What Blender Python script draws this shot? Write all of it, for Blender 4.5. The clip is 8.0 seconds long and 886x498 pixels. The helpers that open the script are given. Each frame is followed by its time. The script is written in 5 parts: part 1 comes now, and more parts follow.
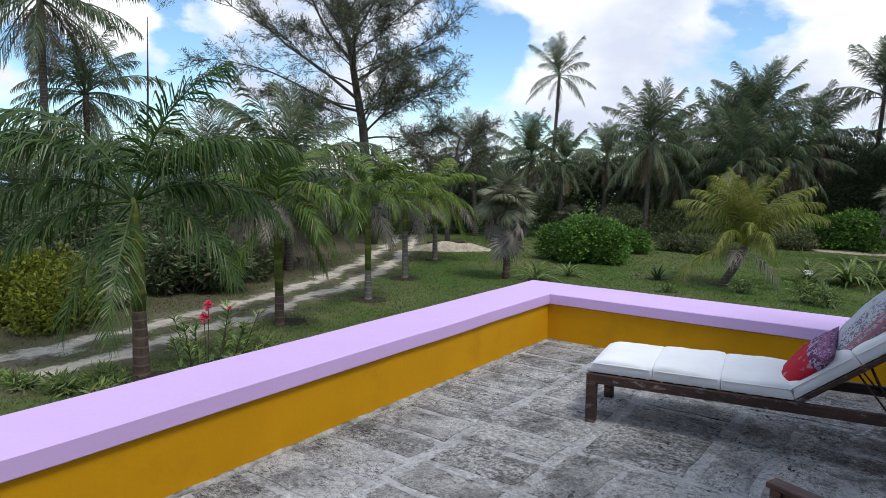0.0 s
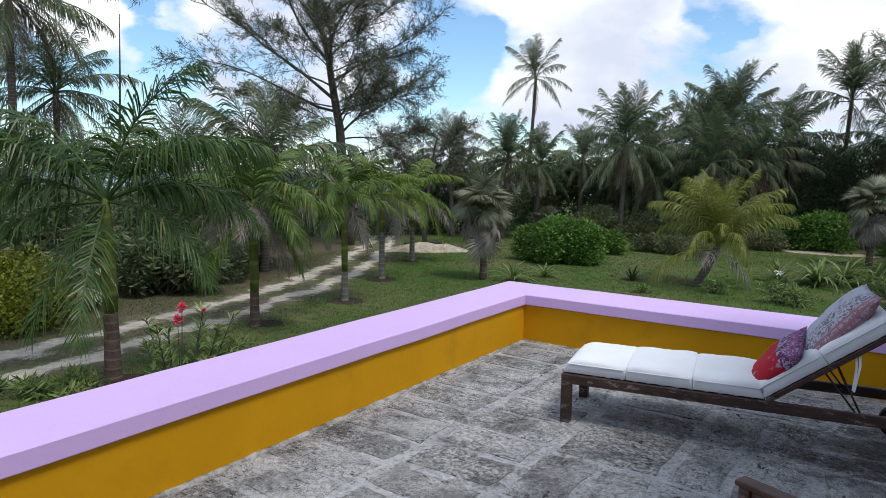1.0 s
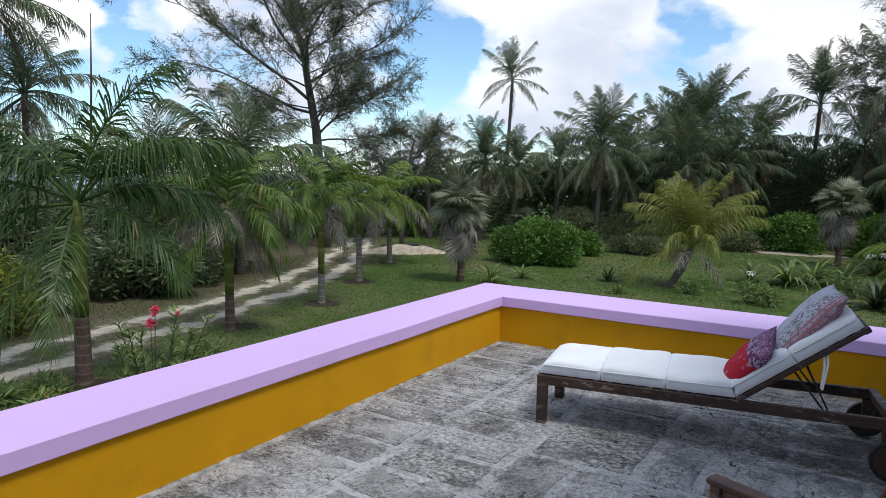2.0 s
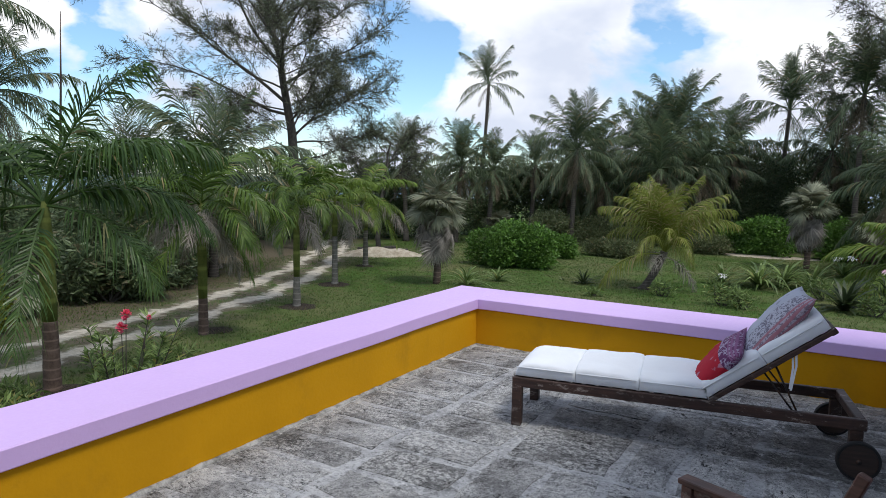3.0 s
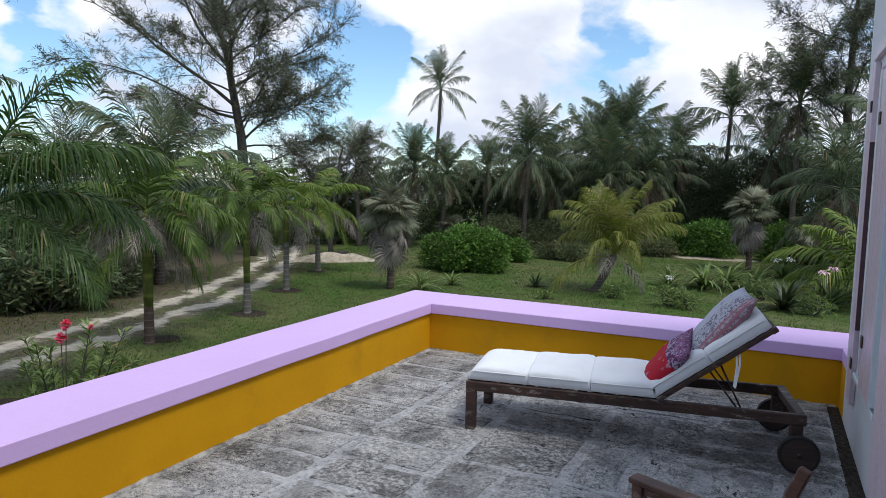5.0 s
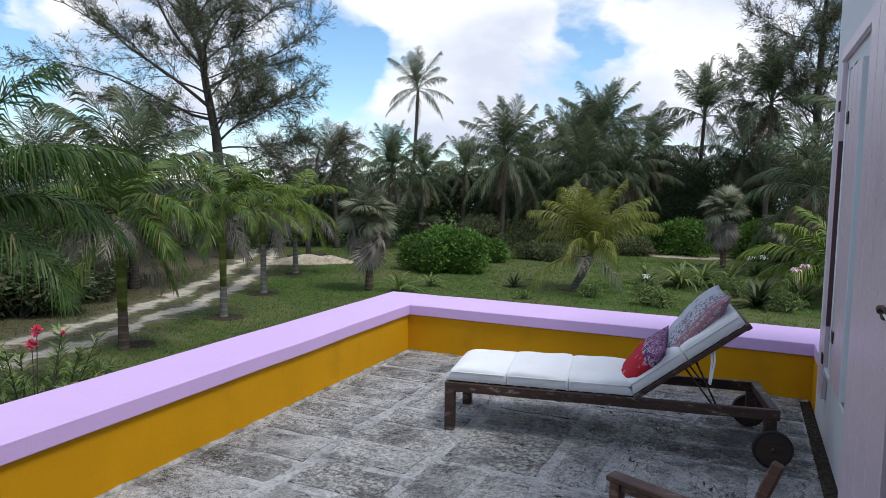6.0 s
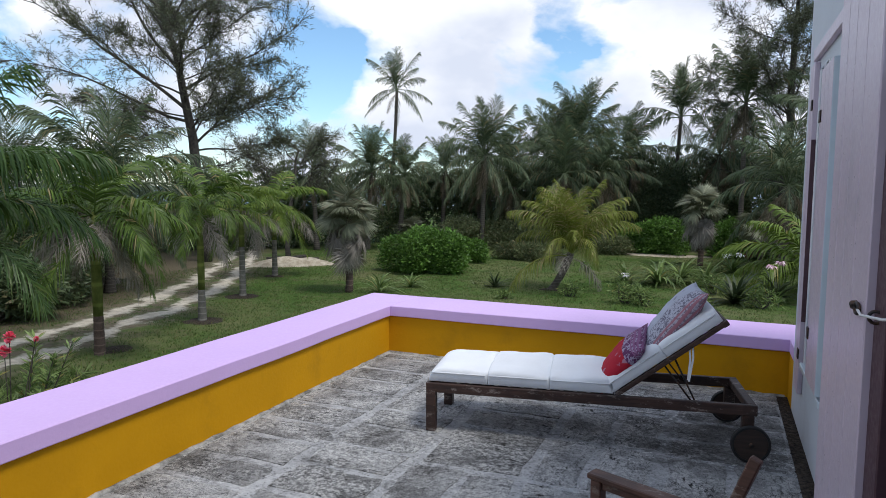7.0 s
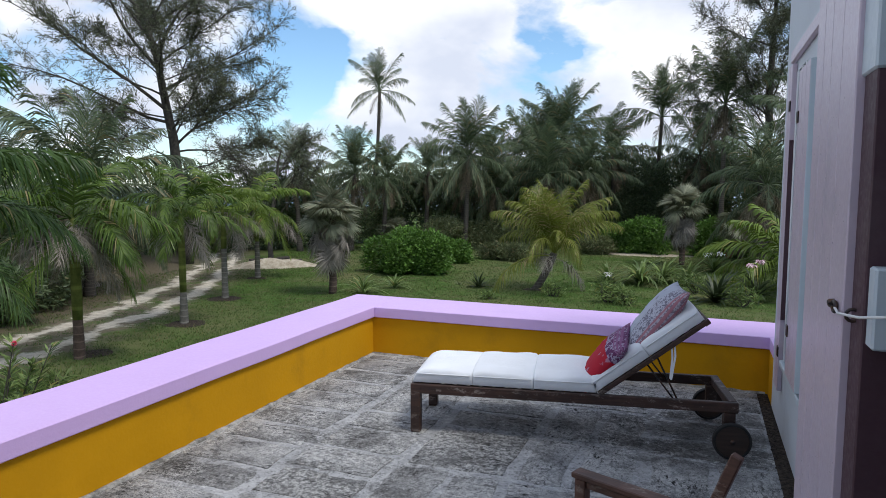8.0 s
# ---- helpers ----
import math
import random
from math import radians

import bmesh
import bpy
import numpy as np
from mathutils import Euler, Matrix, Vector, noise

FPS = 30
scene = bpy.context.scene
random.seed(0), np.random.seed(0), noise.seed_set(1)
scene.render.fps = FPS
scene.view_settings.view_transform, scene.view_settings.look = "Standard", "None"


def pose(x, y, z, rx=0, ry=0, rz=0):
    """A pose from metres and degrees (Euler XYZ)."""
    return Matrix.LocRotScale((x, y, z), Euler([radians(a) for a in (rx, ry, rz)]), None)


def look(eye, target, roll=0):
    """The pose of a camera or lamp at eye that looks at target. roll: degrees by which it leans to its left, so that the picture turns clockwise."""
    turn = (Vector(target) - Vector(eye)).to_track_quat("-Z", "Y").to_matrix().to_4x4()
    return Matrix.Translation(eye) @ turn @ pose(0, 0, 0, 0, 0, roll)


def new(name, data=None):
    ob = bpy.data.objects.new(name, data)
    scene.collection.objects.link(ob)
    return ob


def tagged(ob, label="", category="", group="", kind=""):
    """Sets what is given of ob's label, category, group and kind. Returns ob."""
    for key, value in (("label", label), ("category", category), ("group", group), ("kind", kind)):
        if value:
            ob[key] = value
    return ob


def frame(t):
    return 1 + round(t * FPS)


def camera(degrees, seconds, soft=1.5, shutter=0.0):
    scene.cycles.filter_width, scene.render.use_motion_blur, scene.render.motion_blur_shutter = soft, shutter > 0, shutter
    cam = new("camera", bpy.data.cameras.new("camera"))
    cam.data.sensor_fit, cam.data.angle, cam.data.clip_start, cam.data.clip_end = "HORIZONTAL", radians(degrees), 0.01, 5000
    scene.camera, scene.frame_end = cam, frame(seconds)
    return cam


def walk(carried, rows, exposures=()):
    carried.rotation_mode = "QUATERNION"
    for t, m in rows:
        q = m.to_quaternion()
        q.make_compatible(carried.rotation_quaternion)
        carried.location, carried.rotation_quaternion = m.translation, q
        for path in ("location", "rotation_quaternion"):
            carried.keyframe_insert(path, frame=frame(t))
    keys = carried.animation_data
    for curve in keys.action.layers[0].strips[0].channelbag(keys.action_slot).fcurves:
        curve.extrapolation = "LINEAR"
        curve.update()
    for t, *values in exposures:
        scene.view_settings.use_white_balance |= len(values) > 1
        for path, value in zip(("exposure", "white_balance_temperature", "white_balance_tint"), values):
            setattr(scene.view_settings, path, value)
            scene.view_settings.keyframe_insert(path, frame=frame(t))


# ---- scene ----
cam = camera(67.9, 8.0, soft=0.85)
PATH = [
    (0, (3.022, -5.929, 1.684), (1.843, -4.33, 1.454), 0.6),
    (0.5, (3.025, -5.927, 1.689), (1.874, -4.308, 1.459), 0.6),
    (1, (3.033, -5.928, 1.691), (1.91, -4.289, 1.464), 0.8),
    (1.5, (3.039, -5.926, 1.692), (1.943, -4.267, 1.468), 0.8),
    (3, (3.049, -5.919, 1.693), (2.042, -4.204, 1.482), 1.1),
    (3.5, (3.049, -5.917, 1.694), (2.073, -4.183, 1.488), 1.2),
    (4, (3.048, -5.907, 1.691), (2.103, -4.156, 1.489), 1.3),
    (4.5, (3.047, -5.905, 1.691), (2.133, -4.138, 1.493), 1.2),
    (6, (3.054, -5.895, 1.69), (2.228, -4.083, 1.499), 0.7),
    (6.5, (3.054, -5.889, 1.687), (2.256, -4.065, 1.497), 0.5),
    (7, (3.055, -5.887, 1.687), (2.283, -4.051, 1.499), 0.3),
    (7.5, (3.057, -5.89, 1.689), (2.31, -4.044, 1.502), 0.2),
    (8, (3.056, -5.89, 1.69), (2.33, -4.036, 1.504), 0.1),
]
walk(cam, [(t, look(eye, target, roll)) for t, eye, target, roll in PATH])

# ---- light ----
SUN_ELEV, SUN_AZ = 62.0, 108.0   # degrees; azimuth clockwise from +y

world = bpy.data.worlds.new("sky")
scene.world = world
world.use_nodes = True


def wn(kind, **props):
    n = world.node_tree.nodes.new(kind)
    for k, v in props.items():
        setattr(n, k, v)
    return n


def build_sky():
    nt = world.node_tree
    nt.nodes.clear()
    ln = nt.links.new
    out = wn("ShaderNodeOutputWorld")
    bg = wn("ShaderNodeBackground")
    bg.inputs[1].default_value = 0.12
    ln(bg.outputs[0], out.inputs[0])
    sky = wn("ShaderNodeTexSky", sky_type="NISHITA", sun_disc=False)
    sky.sun_elevation, sky.sun_rotation = radians(SUN_ELEV), radians(SUN_AZ)
    sky.air_density, sky.dust_density, sky.ozone_density = 1.0, 0.2, 1.5
    tc = wn("ShaderNodeTexCoord")
    n1 = wn("ShaderNodeTexNoise")
    n1.inputs["Scale"].default_value, n1.inputs["Detail"].default_value, n1.inputs["Roughness"].default_value = 5.2, 9.0, 0.55
    n1.inputs["Distortion"].default_value = 0.25
    flat = wn("ShaderNodeMapping")
    flat.inputs["Location"].default_value = CLOUD
    flat.inputs["Scale"].default_value = (1.0, 1.0, 1.7)
    ln(tc.outputs["Generated"], flat.inputs[0])
    ln(flat.outputs[0], n1.inputs[0])
    warp = wn("ShaderNodeTexNoise")
    warp.inputs["Scale"].default_value, warp.inputs["Detail"].default_value = 7.0, 6.0
    ln(flat.outputs[0], warp.inputs[0])
    shift = wn("ShaderNodeVectorMath", operation="MULTIPLY_ADD")
    shift.inputs[1].default_value, shift.inputs[2].default_value = (0.30, 0.30, 0.30), (-0.15, -0.15, -0.15)
    ln(warp.outputs["Color"], shift.inputs[0])
    bent = wn("ShaderNodeVectorMath", operation="ADD")
    ln(tc.outputs["Generated"], bent.inputs[0])
    ln(shift.outputs[0], bent.inputs[1])
    unit = wn("ShaderNodeVectorMath", operation="NORMALIZE")
    ln(bent.outputs[0], unit.inputs[0])
    # broad cumulus masses (+) and gaps of clear sky (-) that the fine noise breaks up
    cover = n1.outputs[0]
    for az, el, rad, amount in MASSES:
        a, e = radians(az), radians(el)
        dot = wn("ShaderNodeVectorMath", operation="DOT_PRODUCT")
        dot.inputs[1].default_value = (math.sin(a) * math.cos(e), math.cos(a) * math.cos(e), math.sin(e))
        ln(unit.outputs[0], dot.inputs[0])
        mr = wn("ShaderNodeMapRange", interpolation_type="SMOOTHSTEP")
        mr.inputs["From Min"].default_value = math.cos(radians(rad))
        mr.inputs["From Max"].default_value = math.cos(radians(rad * 0.25))
        mr.inputs["To Max"].default_value = amount
        ln(dot.outputs["Value"], mr.inputs[0])
        sm = wn("ShaderNodeMath", operation="ADD")
        ln(cover, sm.inputs[0])
        ln(mr.outputs[0], sm.inputs[1])
        cover = sm.outputs[0]
    r1 = wn("ShaderNodeValToRGB")
    r1.color_ramp.elements[0].position, r1.color_ramp.elements[1].position = 0.41, 0.58
    ln(cover, r1.inputs[0])
    n2 = wn("ShaderNodeTexNoise")
    n2.inputs["Scale"].default_value, n2.inputs["Detail"].default_value = 4.2, 5.0
    mp2 = wn("ShaderNodeMapping")
    mp2.inputs["Location"].default_value = (7.3, 2.1, 0.0)
    mp2.inputs["Scale"].default_value = (1.0, 1.0, 1.6)
    ln(tc.outputs["Generated"], mp2.inputs[0])
    ln(mp2.outputs[0], n2.inputs[0])
    r2 = wn("ShaderNodeValToRGB")
    r2.color_ramp.elements[0].position, r2.color_ramp.elements[1].position = 0.38, 0.62
    r2.color_ramp.elements[0].color = (4.6, 5.0, 5.95, 1)
    r2.color_ramp.elements[1].color = (7.3, 7.4, 7.65, 1)
    ln(n2.outputs[0], r2.inputs[0])
    mix = wn("ShaderNodeMix", data_type="RGBA")
    ln(r1.outputs[0], mix.inputs[0])
    boost = wn("ShaderNodeMix", data_type="RGBA", blend_type="MULTIPLY")
    boost.inputs[0].default_value = 1.0
    boost.inputs[7].default_value = SKY_GAIN
    ln(sky.outputs[0], boost.inputs[6])
    ln(boost.outputs[2], mix.inputs[6])
    ln(r2.outputs[0], mix.inputs[7])
    ln(mix.outputs[2], bg.inputs[0])


CLOUD = (2.6, 3.1, 0.4)
MASSES = ((-64, 12, 7, 0.12), (-56, 9, 5, -0.17), (-50, 14, 6, 0.10), (-68, 4, 6, -0.17), (-34, 9, 5, -0.13), (-26, 11, 8, 0.10), (-16, 10, 9, 0.10), (-12, 15, 3, -0.12),
          (-4, 10, 7, 0.12), (-25, 2, 5, -0.12), (-7, 6, 4, -0.06), (8, 14, 9, 0.08))
SKY_GAIN = (0.85, 1.02, 1.12, 1)
build_sky()
sun_data = bpy.data.lights.new("sun", "SUN")
sun_data.energy, sun_data.angle, sun_data.color = 1.75, radians(16), (1.0, 0.975, 0.94)
sun = new("sun", sun_data)
_a, _e = radians(SUN_AZ), radians(SUN_ELEV)
sun.matrix_world = look((0, 0, 0), (-math.sin(_a) * math.cos(_e), -math.cos(_a) * math.cos(_e), -math.sin(_e)))
scene.view_settings.exposure = 0.41

# ---- materials ----


class Mat:
    """A node material with a Principled shader and short ways to add texture."""

    def __init__(self, name, colour=(0.5, 0.5, 0.5), rough=0.7, metal=0.0, spec=0.5):
        self.m = bpy.data.materials.new(name)
        self.m.use_nodes = True
        self.nt = self.m.node_tree
        self.b = self.nt.nodes["Principled BSDF"]
        self.b.inputs["Base Color"].default_value = (*colour, 1)
        self.b.inputs["Roughness"].default_value = rough
        self.b.inputs["Metallic"].default_value = metal
        self.b.inputs["Specular IOR Level"].default_value = spec

    def n(self, kind, **props):
        nd = self.nt.nodes.new(kind)
        for k, v in props.items():
            setattr(nd, k, v)
        return nd

    def ln(self, a, b):
        self.nt.links.new(a, b)

    def coords(self, scale=(1, 1, 1), rot=(0, 0, 0), obj=True):
        if obj:
            src = self.n("ShaderNodeTexCoord").outputs["Object"]
        else:
            src = self.n("ShaderNodeNewGeometry").outputs["Position"]
        mp = self.n("ShaderNodeMapping")
        mp.inputs["Scale"].default_value = scale
        mp.inputs["Rotation"].default_value = rot
        self.ln(src, mp.inputs[0])
        return mp.outputs[0]

    def noise(self, scale=5.0, detail=4.0, rough=0.55, co=None, dist=0.0):
        nd = self.n("ShaderNodeTexNoise")
        nd.inputs["Scale"].default_value = scale
        nd.inputs["Detail"].default_value = detail
        nd.inputs["Roughness"].default_value = rough
        nd.inputs["Distortion"].default_value = dist
        if co is not None:
            self.ln(co, nd.inputs["Vector"])
        return nd.outputs[0]

    def ramp(self, src, stops):
        r = self.n("ShaderNodeValToRGB")
        el = r.color_ramp.elements
        while len(el) < len(stops):
            el.new(0.5)
        for e, (p, c) in zip(el, stops):
            e.position = p
            e.color = (c, c, c, 1) if isinstance(c, (int, float)) else (*c, 1)
        self.ln(src, r.inputs[0])
        return r.outputs[0]

    def mix(self, fac, a, b, blend="MIX"):
        m = self.n("ShaderNodeMix", data_type="RGBA", blend_type=blend)
        for sock, v in ((m.inputs[0], fac), (m.inputs[6], a), (m.inputs[7], b)):
            if isinstance(v, (int, float)):
                sock.default_value = v
            elif isinstance(v, tuple):
                sock.default_value = (*v, 1)
            else:
                self.ln(v, sock)
        return m.outputs[2]

    def math(self, op, a, b=0.5):
        m = self.n("ShaderNodeMath", operation=op)
        for sock, v in zip(m.inputs, (a, b)):
            if isinstance(v, (int, float)):
                sock.default_value = v
            else:
                self.ln(v, sock)
        return m.outputs[0]

    def rand(self):
        return self.n("ShaderNodeObjectInfo").outputs["Random"]

    def island(self):
        return self.n("ShaderNodeNewGeometry").outputs["Random Per Island"]

    def colour(self, src):
        self.ln(src, self.b.inputs["Base Color"])
        return self

    def rough(self, src):
        self.ln(src, self.b.inputs["Roughness"])
        return self

    def bump(self, src, strength=0.3, distance=0.01):
        bp = self.n("ShaderNodeBump")
        bp.inputs["Strength"].default_value = strength
        bp.inputs["Distance"].default_value = distance
        self.ln(src, bp.inputs["Height"])
        self.ln(bp.outputs[0], self.b.inputs["Normal"])
        return self


def leaf_mat(name, dark, light, dry=None, dry_share=0.1, through_light=0.3, rough=0.42):
    """Foliage: varies leaf by leaf and plant by plant, and lets some light through."""
    dark, light = ((c[0] * 0.98, c[1], c[2] * 1.10) for c in (dark, light))
    k = Mat(name, light, rough, spec=0.3)
    c = k.mix(k.island(), dark, light)
    big = k.noise(1.3, 2, co=k.coords(obj=False))
    c = k.mix(k.ramp(big, [(0.35, 0.0), (0.65, 0.6)]), c, tuple(v * 0.62 for v in dark))
    if dry:
        c = k.mix(k.ramp(k.island(), [(1 - dry_share - 0.02, 0.0), (1 - dry_share, 1.0)]), c, dry)
    c = k.mix(k.math("MULTIPLY", k.rand(), 0.35), c, tuple(v * 0.7 for v in light))
    k.colour(c)
    tr = k.n("ShaderNodeBsdfTranslucent")
    k.ln(c, tr.inputs[0])
    mx = k.n("ShaderNodeMixShader")
    mx.inputs[0].default_value = through_light
    k.ln(k.b.outputs[0], mx.inputs[1])
    k.ln(tr.outputs[0], mx.inputs[2])
    k.ln(mx.outputs[0], k.nt.nodes["Material Output"].inputs[0])
    return k.m


def paint_mat(name, colour, rough=0.5, wear=0.12, dirt=(0.3, 0.27, 0.25), bump=0.12, mottle=0.88):
    k = Mat(name, colour, rough)
    co = k.coords(obj=False)
    big = k.noise(0.9, 5, 0.6, co)
    c = k.mix(k.ramp(big, [(0.3, 0.0), (0.75, 0.6)]), colour, tuple(min(1, v * mottle) for v in colour))
    streak = k.noise(2.6, 6, 0.65, k.coords((1, 1, 0.8), obj=False))
    c = k.mix(k.math("MULTIPLY", k.ramp(streak, [(0.55, 0.0), (0.8, 1.0)]), wear * 2), c, dirt)
    k.colour(c)
    fine = k.noise(45, 5, 0.6, co)
    k.bump(k.math("ADD", fine, k.math("MULTIPLY", k.noise(7, 3, 0.5, co), 1.6)), bump, 0.012)
    k.rough(k.ramp(fine, [(0.3, rough - 0.1), (0.7, min(1, rough + 0.15))]))
    return k.m


def wood_mat(name, dark, light, axis=0, worn=None, rough=0.6):
    k = Mat(name, light, rough)
    sc = [22, 22, 22]
    sc[axis] = 1.6
    co = k.coords(tuple(sc))
    g = k.noise(2.2, 6, 0.62, co, 0.6)
    c = k.mix(k.ramp(g, [(0.32, 0.0), (0.68, 1.0)]), dark, light)
    c = k.mix(k.math("MULTIPLY", k.rand(), 0.4), c, tuple(v * 0.65 for v in dark))
    if worn:
        w = k.noise(7, 9, 0.78, k.coords((1, 2.5, 2.5), obj=False))
        c = k.mix(k.ramp(w, [(0.56, 0.0), (0.63, 0.9)]), c, worn)
        soot = k.noise(3.1, 6, 0.65, k.coords(obj=False))
        c = k.mix(k.ramp(soot, [(0.48, 0.0), (0.62, 0.6)]), c, tuple(v * 0.45 for v in dark))
    k.colour(c)
    k.bump(g, 0.35, 0.004)
    return k.m


DARK_PATCH = (3.15, -1.15, 0.95, 1.3)   # centre x, y and half widths


def floor_marks(k, c):
    """Pale cement smears and blackish lichen that run across slabs and joints alike."""
    co = k.coords(obj=False)
    smear = k.math("MULTIPLY", k.ramp(k.noise(1.6, 6, 0.62, co, 0.6), [(0.52, 0.0), (0.64, 0.55)]), k.ramp(k.noise(22, 7, 0.7, co), [(0.38, 0.35), (0.6, 1.0)]))
    c = k.mix(smear, c, (0.52, 0.517, 0.505))
    moss = k.math("MULTIPLY", k.ramp(k.noise(1.9, 9, 0.7, k.coords((1, 1.3, 1), (0, 0, 0.5), obj=False), 0.8), [(0.53, 0.0), (0.60, 1.0)]), k.ramp(k.noise(40, 7, 0.75, co), [(0.40, 1.0), (0.58, 0.25)]))
    c = k.mix(k.math("MULTIPLY", moss, 0.8), c, (0.046, 0.044, 0.041))
    # dark ellipse with a ragged edge, spread round the place where the lounger's wheels stand
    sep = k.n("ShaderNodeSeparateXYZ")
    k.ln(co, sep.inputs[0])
    dx = k.math("DIVIDE", k.math("SUBTRACT", sep.outputs[0], DARK_PATCH[0]), DARK_PATCH[2])
    dy = k.math("DIVIDE", k.math("SUBTRACT", sep.outputs[1], DARK_PATCH[1]), DARK_PATCH[3])
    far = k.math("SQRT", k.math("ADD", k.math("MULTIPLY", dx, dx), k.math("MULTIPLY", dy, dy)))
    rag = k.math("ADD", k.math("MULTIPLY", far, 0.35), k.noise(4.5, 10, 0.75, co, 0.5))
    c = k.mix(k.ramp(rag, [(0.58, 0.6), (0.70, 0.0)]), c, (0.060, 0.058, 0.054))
    # crusts of pale and black lichen, a centimetre or two across
    crust = k.noise(24, 10, 0.82, co, 0.3)
    where = k.noise(2.7, 5, 0.6, k.coords((1, 1, 1), (0, 0, 1.1), obj=False))
    c = k.mix(k.math("MULTIPLY", k.ramp(crust, [(0.54, 0.0), (0.59, 0.8)]), k.ramp(where, [(0.46, 0.0), (0.58, 0.95)])), c, (0.66, 0.655, 0.63))
    return k.mix(k.math("MULTIPLY", k.ramp(crust, [(0.41, 0.85), (0.46, 0.0)]), k.ramp(where, [(0.40, 1.0), (0.54, 0.1)])), c, (0.035, 0.033, 0.029))


def make_stone():
    k = Mat("weathered_stone", (0.3, 0.3, 0.29), 0.92, spec=0.25)
    # striation turns with each slab
    info = k.n("ShaderNodeObjectInfo")
    pos = k.n("ShaderNodeTexCoord").outputs["Object"]
    mp = k.n("ShaderNodeMapping")
    mp.inputs["Scale"].default_value = (4.5, 9, 6)
    addv = k.n("ShaderNodeVectorMath", operation="ADD")
    k.ln(pos, addv.inputs[0])
    comb = k.n("ShaderNodeCombineXYZ")
    k.ln(k.math("MULTIPLY", info.outputs["Random"], 37.0), comb.inputs[0])
    k.ln(k.math("MULTIPLY", info.outputs["Random"], 91.0), comb.inputs[1])
    k.ln(comb.outputs[0], addv.inputs[1])
    k.ln(addv.outputs[0], mp.inputs[0])
    grain = k.noise(1.8, 8, 0.72, mp.outputs[0], 0.5)
    iso = k.noise(30, 9, 0.75, addv.outputs[0])
    patch = k.noise(3.3, 5, 0.6, addv.outputs[0])
    worldpatch = k.noise(0.8, 4, 0.6, k.coords(obj=False))
    flake = k.noise(90, 6, 0.78, addv.outputs[0])
    mean = k.mix(k.ramp(patch, [(0.35, 0.0), (0.65, 1.0)]), (0.30, 0.298, 0.293), (0.53, 0.527, 0.515))
    mean = k.mix(k.ramp(info.outputs["Random"], [(0.5, 0.0), (0.95, 0.75)]), mean, (0.15, 0.148, 0.143))
    mp2 = k.n("ShaderNodeMapping")
    mp2.inputs["Scale"].default_value = (9.0, 26, 6)
    k.ln(addv.outputs[0], mp2.inputs[0])
    fine = k.noise(1.5, 7, 0.7, mp2.outputs[0], 0.8)
    zone = k.noise(4.5, 4, 0.6, addv.outputs[0])
    c = k.mix(k.math("MULTIPLY", k.ramp(grain, [(0.38, 0.4), (0.50, 0.0)]), k.ramp(patch, [(0.42, 1.0), (0.62, 0.2)])), mean, (0.12, 0.118, 0.115))
    lichen = k.math("MULTIPLY", k.ramp(iso, [(0.47, 0.0), (0.53, 1.0)]), k.ramp(patch, [(0.40, 0.25), (0.54, 1.0)]))
    c = k.mix(k.math("MULTIPLY", lichen, 0.95), c, (0.70, 0.695, 0.67))
    c = k.mix(k.math("MULTIPLY", k.ramp(fine, [(0.42, 1.0), (0.465, 0.0)]), k.ramp(zone, [(0.47, 0.0), (0.58, 1.0)])), c, (0.035, 0.034, 0.032))
    c = k.mix(k.ramp(flake, [(0.41, 0.9), (0.45, 0.0)]), c, (0.04, 0.04, 0.037))
    c = k.mix(k.ramp(worldpatch, [(0.51, 0.0), (0.64, 0.6)]), c, (0.095, 0.093, 0.088))
    c = floor_marks(k, c)
    k.colour(c)
    k.bump(k.math("ADD", k.math("MULTIPLY", grain, 1.5), iso), 0.95, 0.028)
    return k.m


def make_mortar():
    k = Mat("mortar", (0.3, 0.3, 0.29), 0.95, spec=0.2)
    co = k.coords(obj=False)
    c = k.mix(k.ramp(k.noise(6, 6, 0.65, co), [(0.3, 0.0), (0.7, 1.0)]), (0.26, 0.26, 0.258), (0.42, 0.422, 0.42))
    iso = k.noise(26, 8, 0.7, co)
    c = k.mix(k.ramp(iso, [(0.55, 0.0), (0.68, 0.6)]), c, (0.56, 0.56, 0.545))
    c = k.mix(k.ramp(k.noise(60, 6, 0.72, co), [(0.37, 0.8), (0.44, 0.0)]), c, (0.06, 0.058, 0.055))
    c = k.mix(k.ramp(k.math("MULTIPLY", iso, k.noise(0.8, 4, 0.6, co)), [(0.15, 0.7), (0.2, 0.0)]), c, (0.05, 0.05, 0.046))
    c = floor_marks(k, c)
    k.colour(c)
    k.bump(k.math("ADD", k.noise(30, 6, 0.6, co), iso), 0.6, 0.012)
    return k.m


# Wheel ruts of the sandy drive, and the drive's middle line, as smooth curves y -> x on the ground
def drive_x(y):
    return -8.75 - 0.10 * (y + 1.5) - 0.0165 * (y + 1.5) ** 2


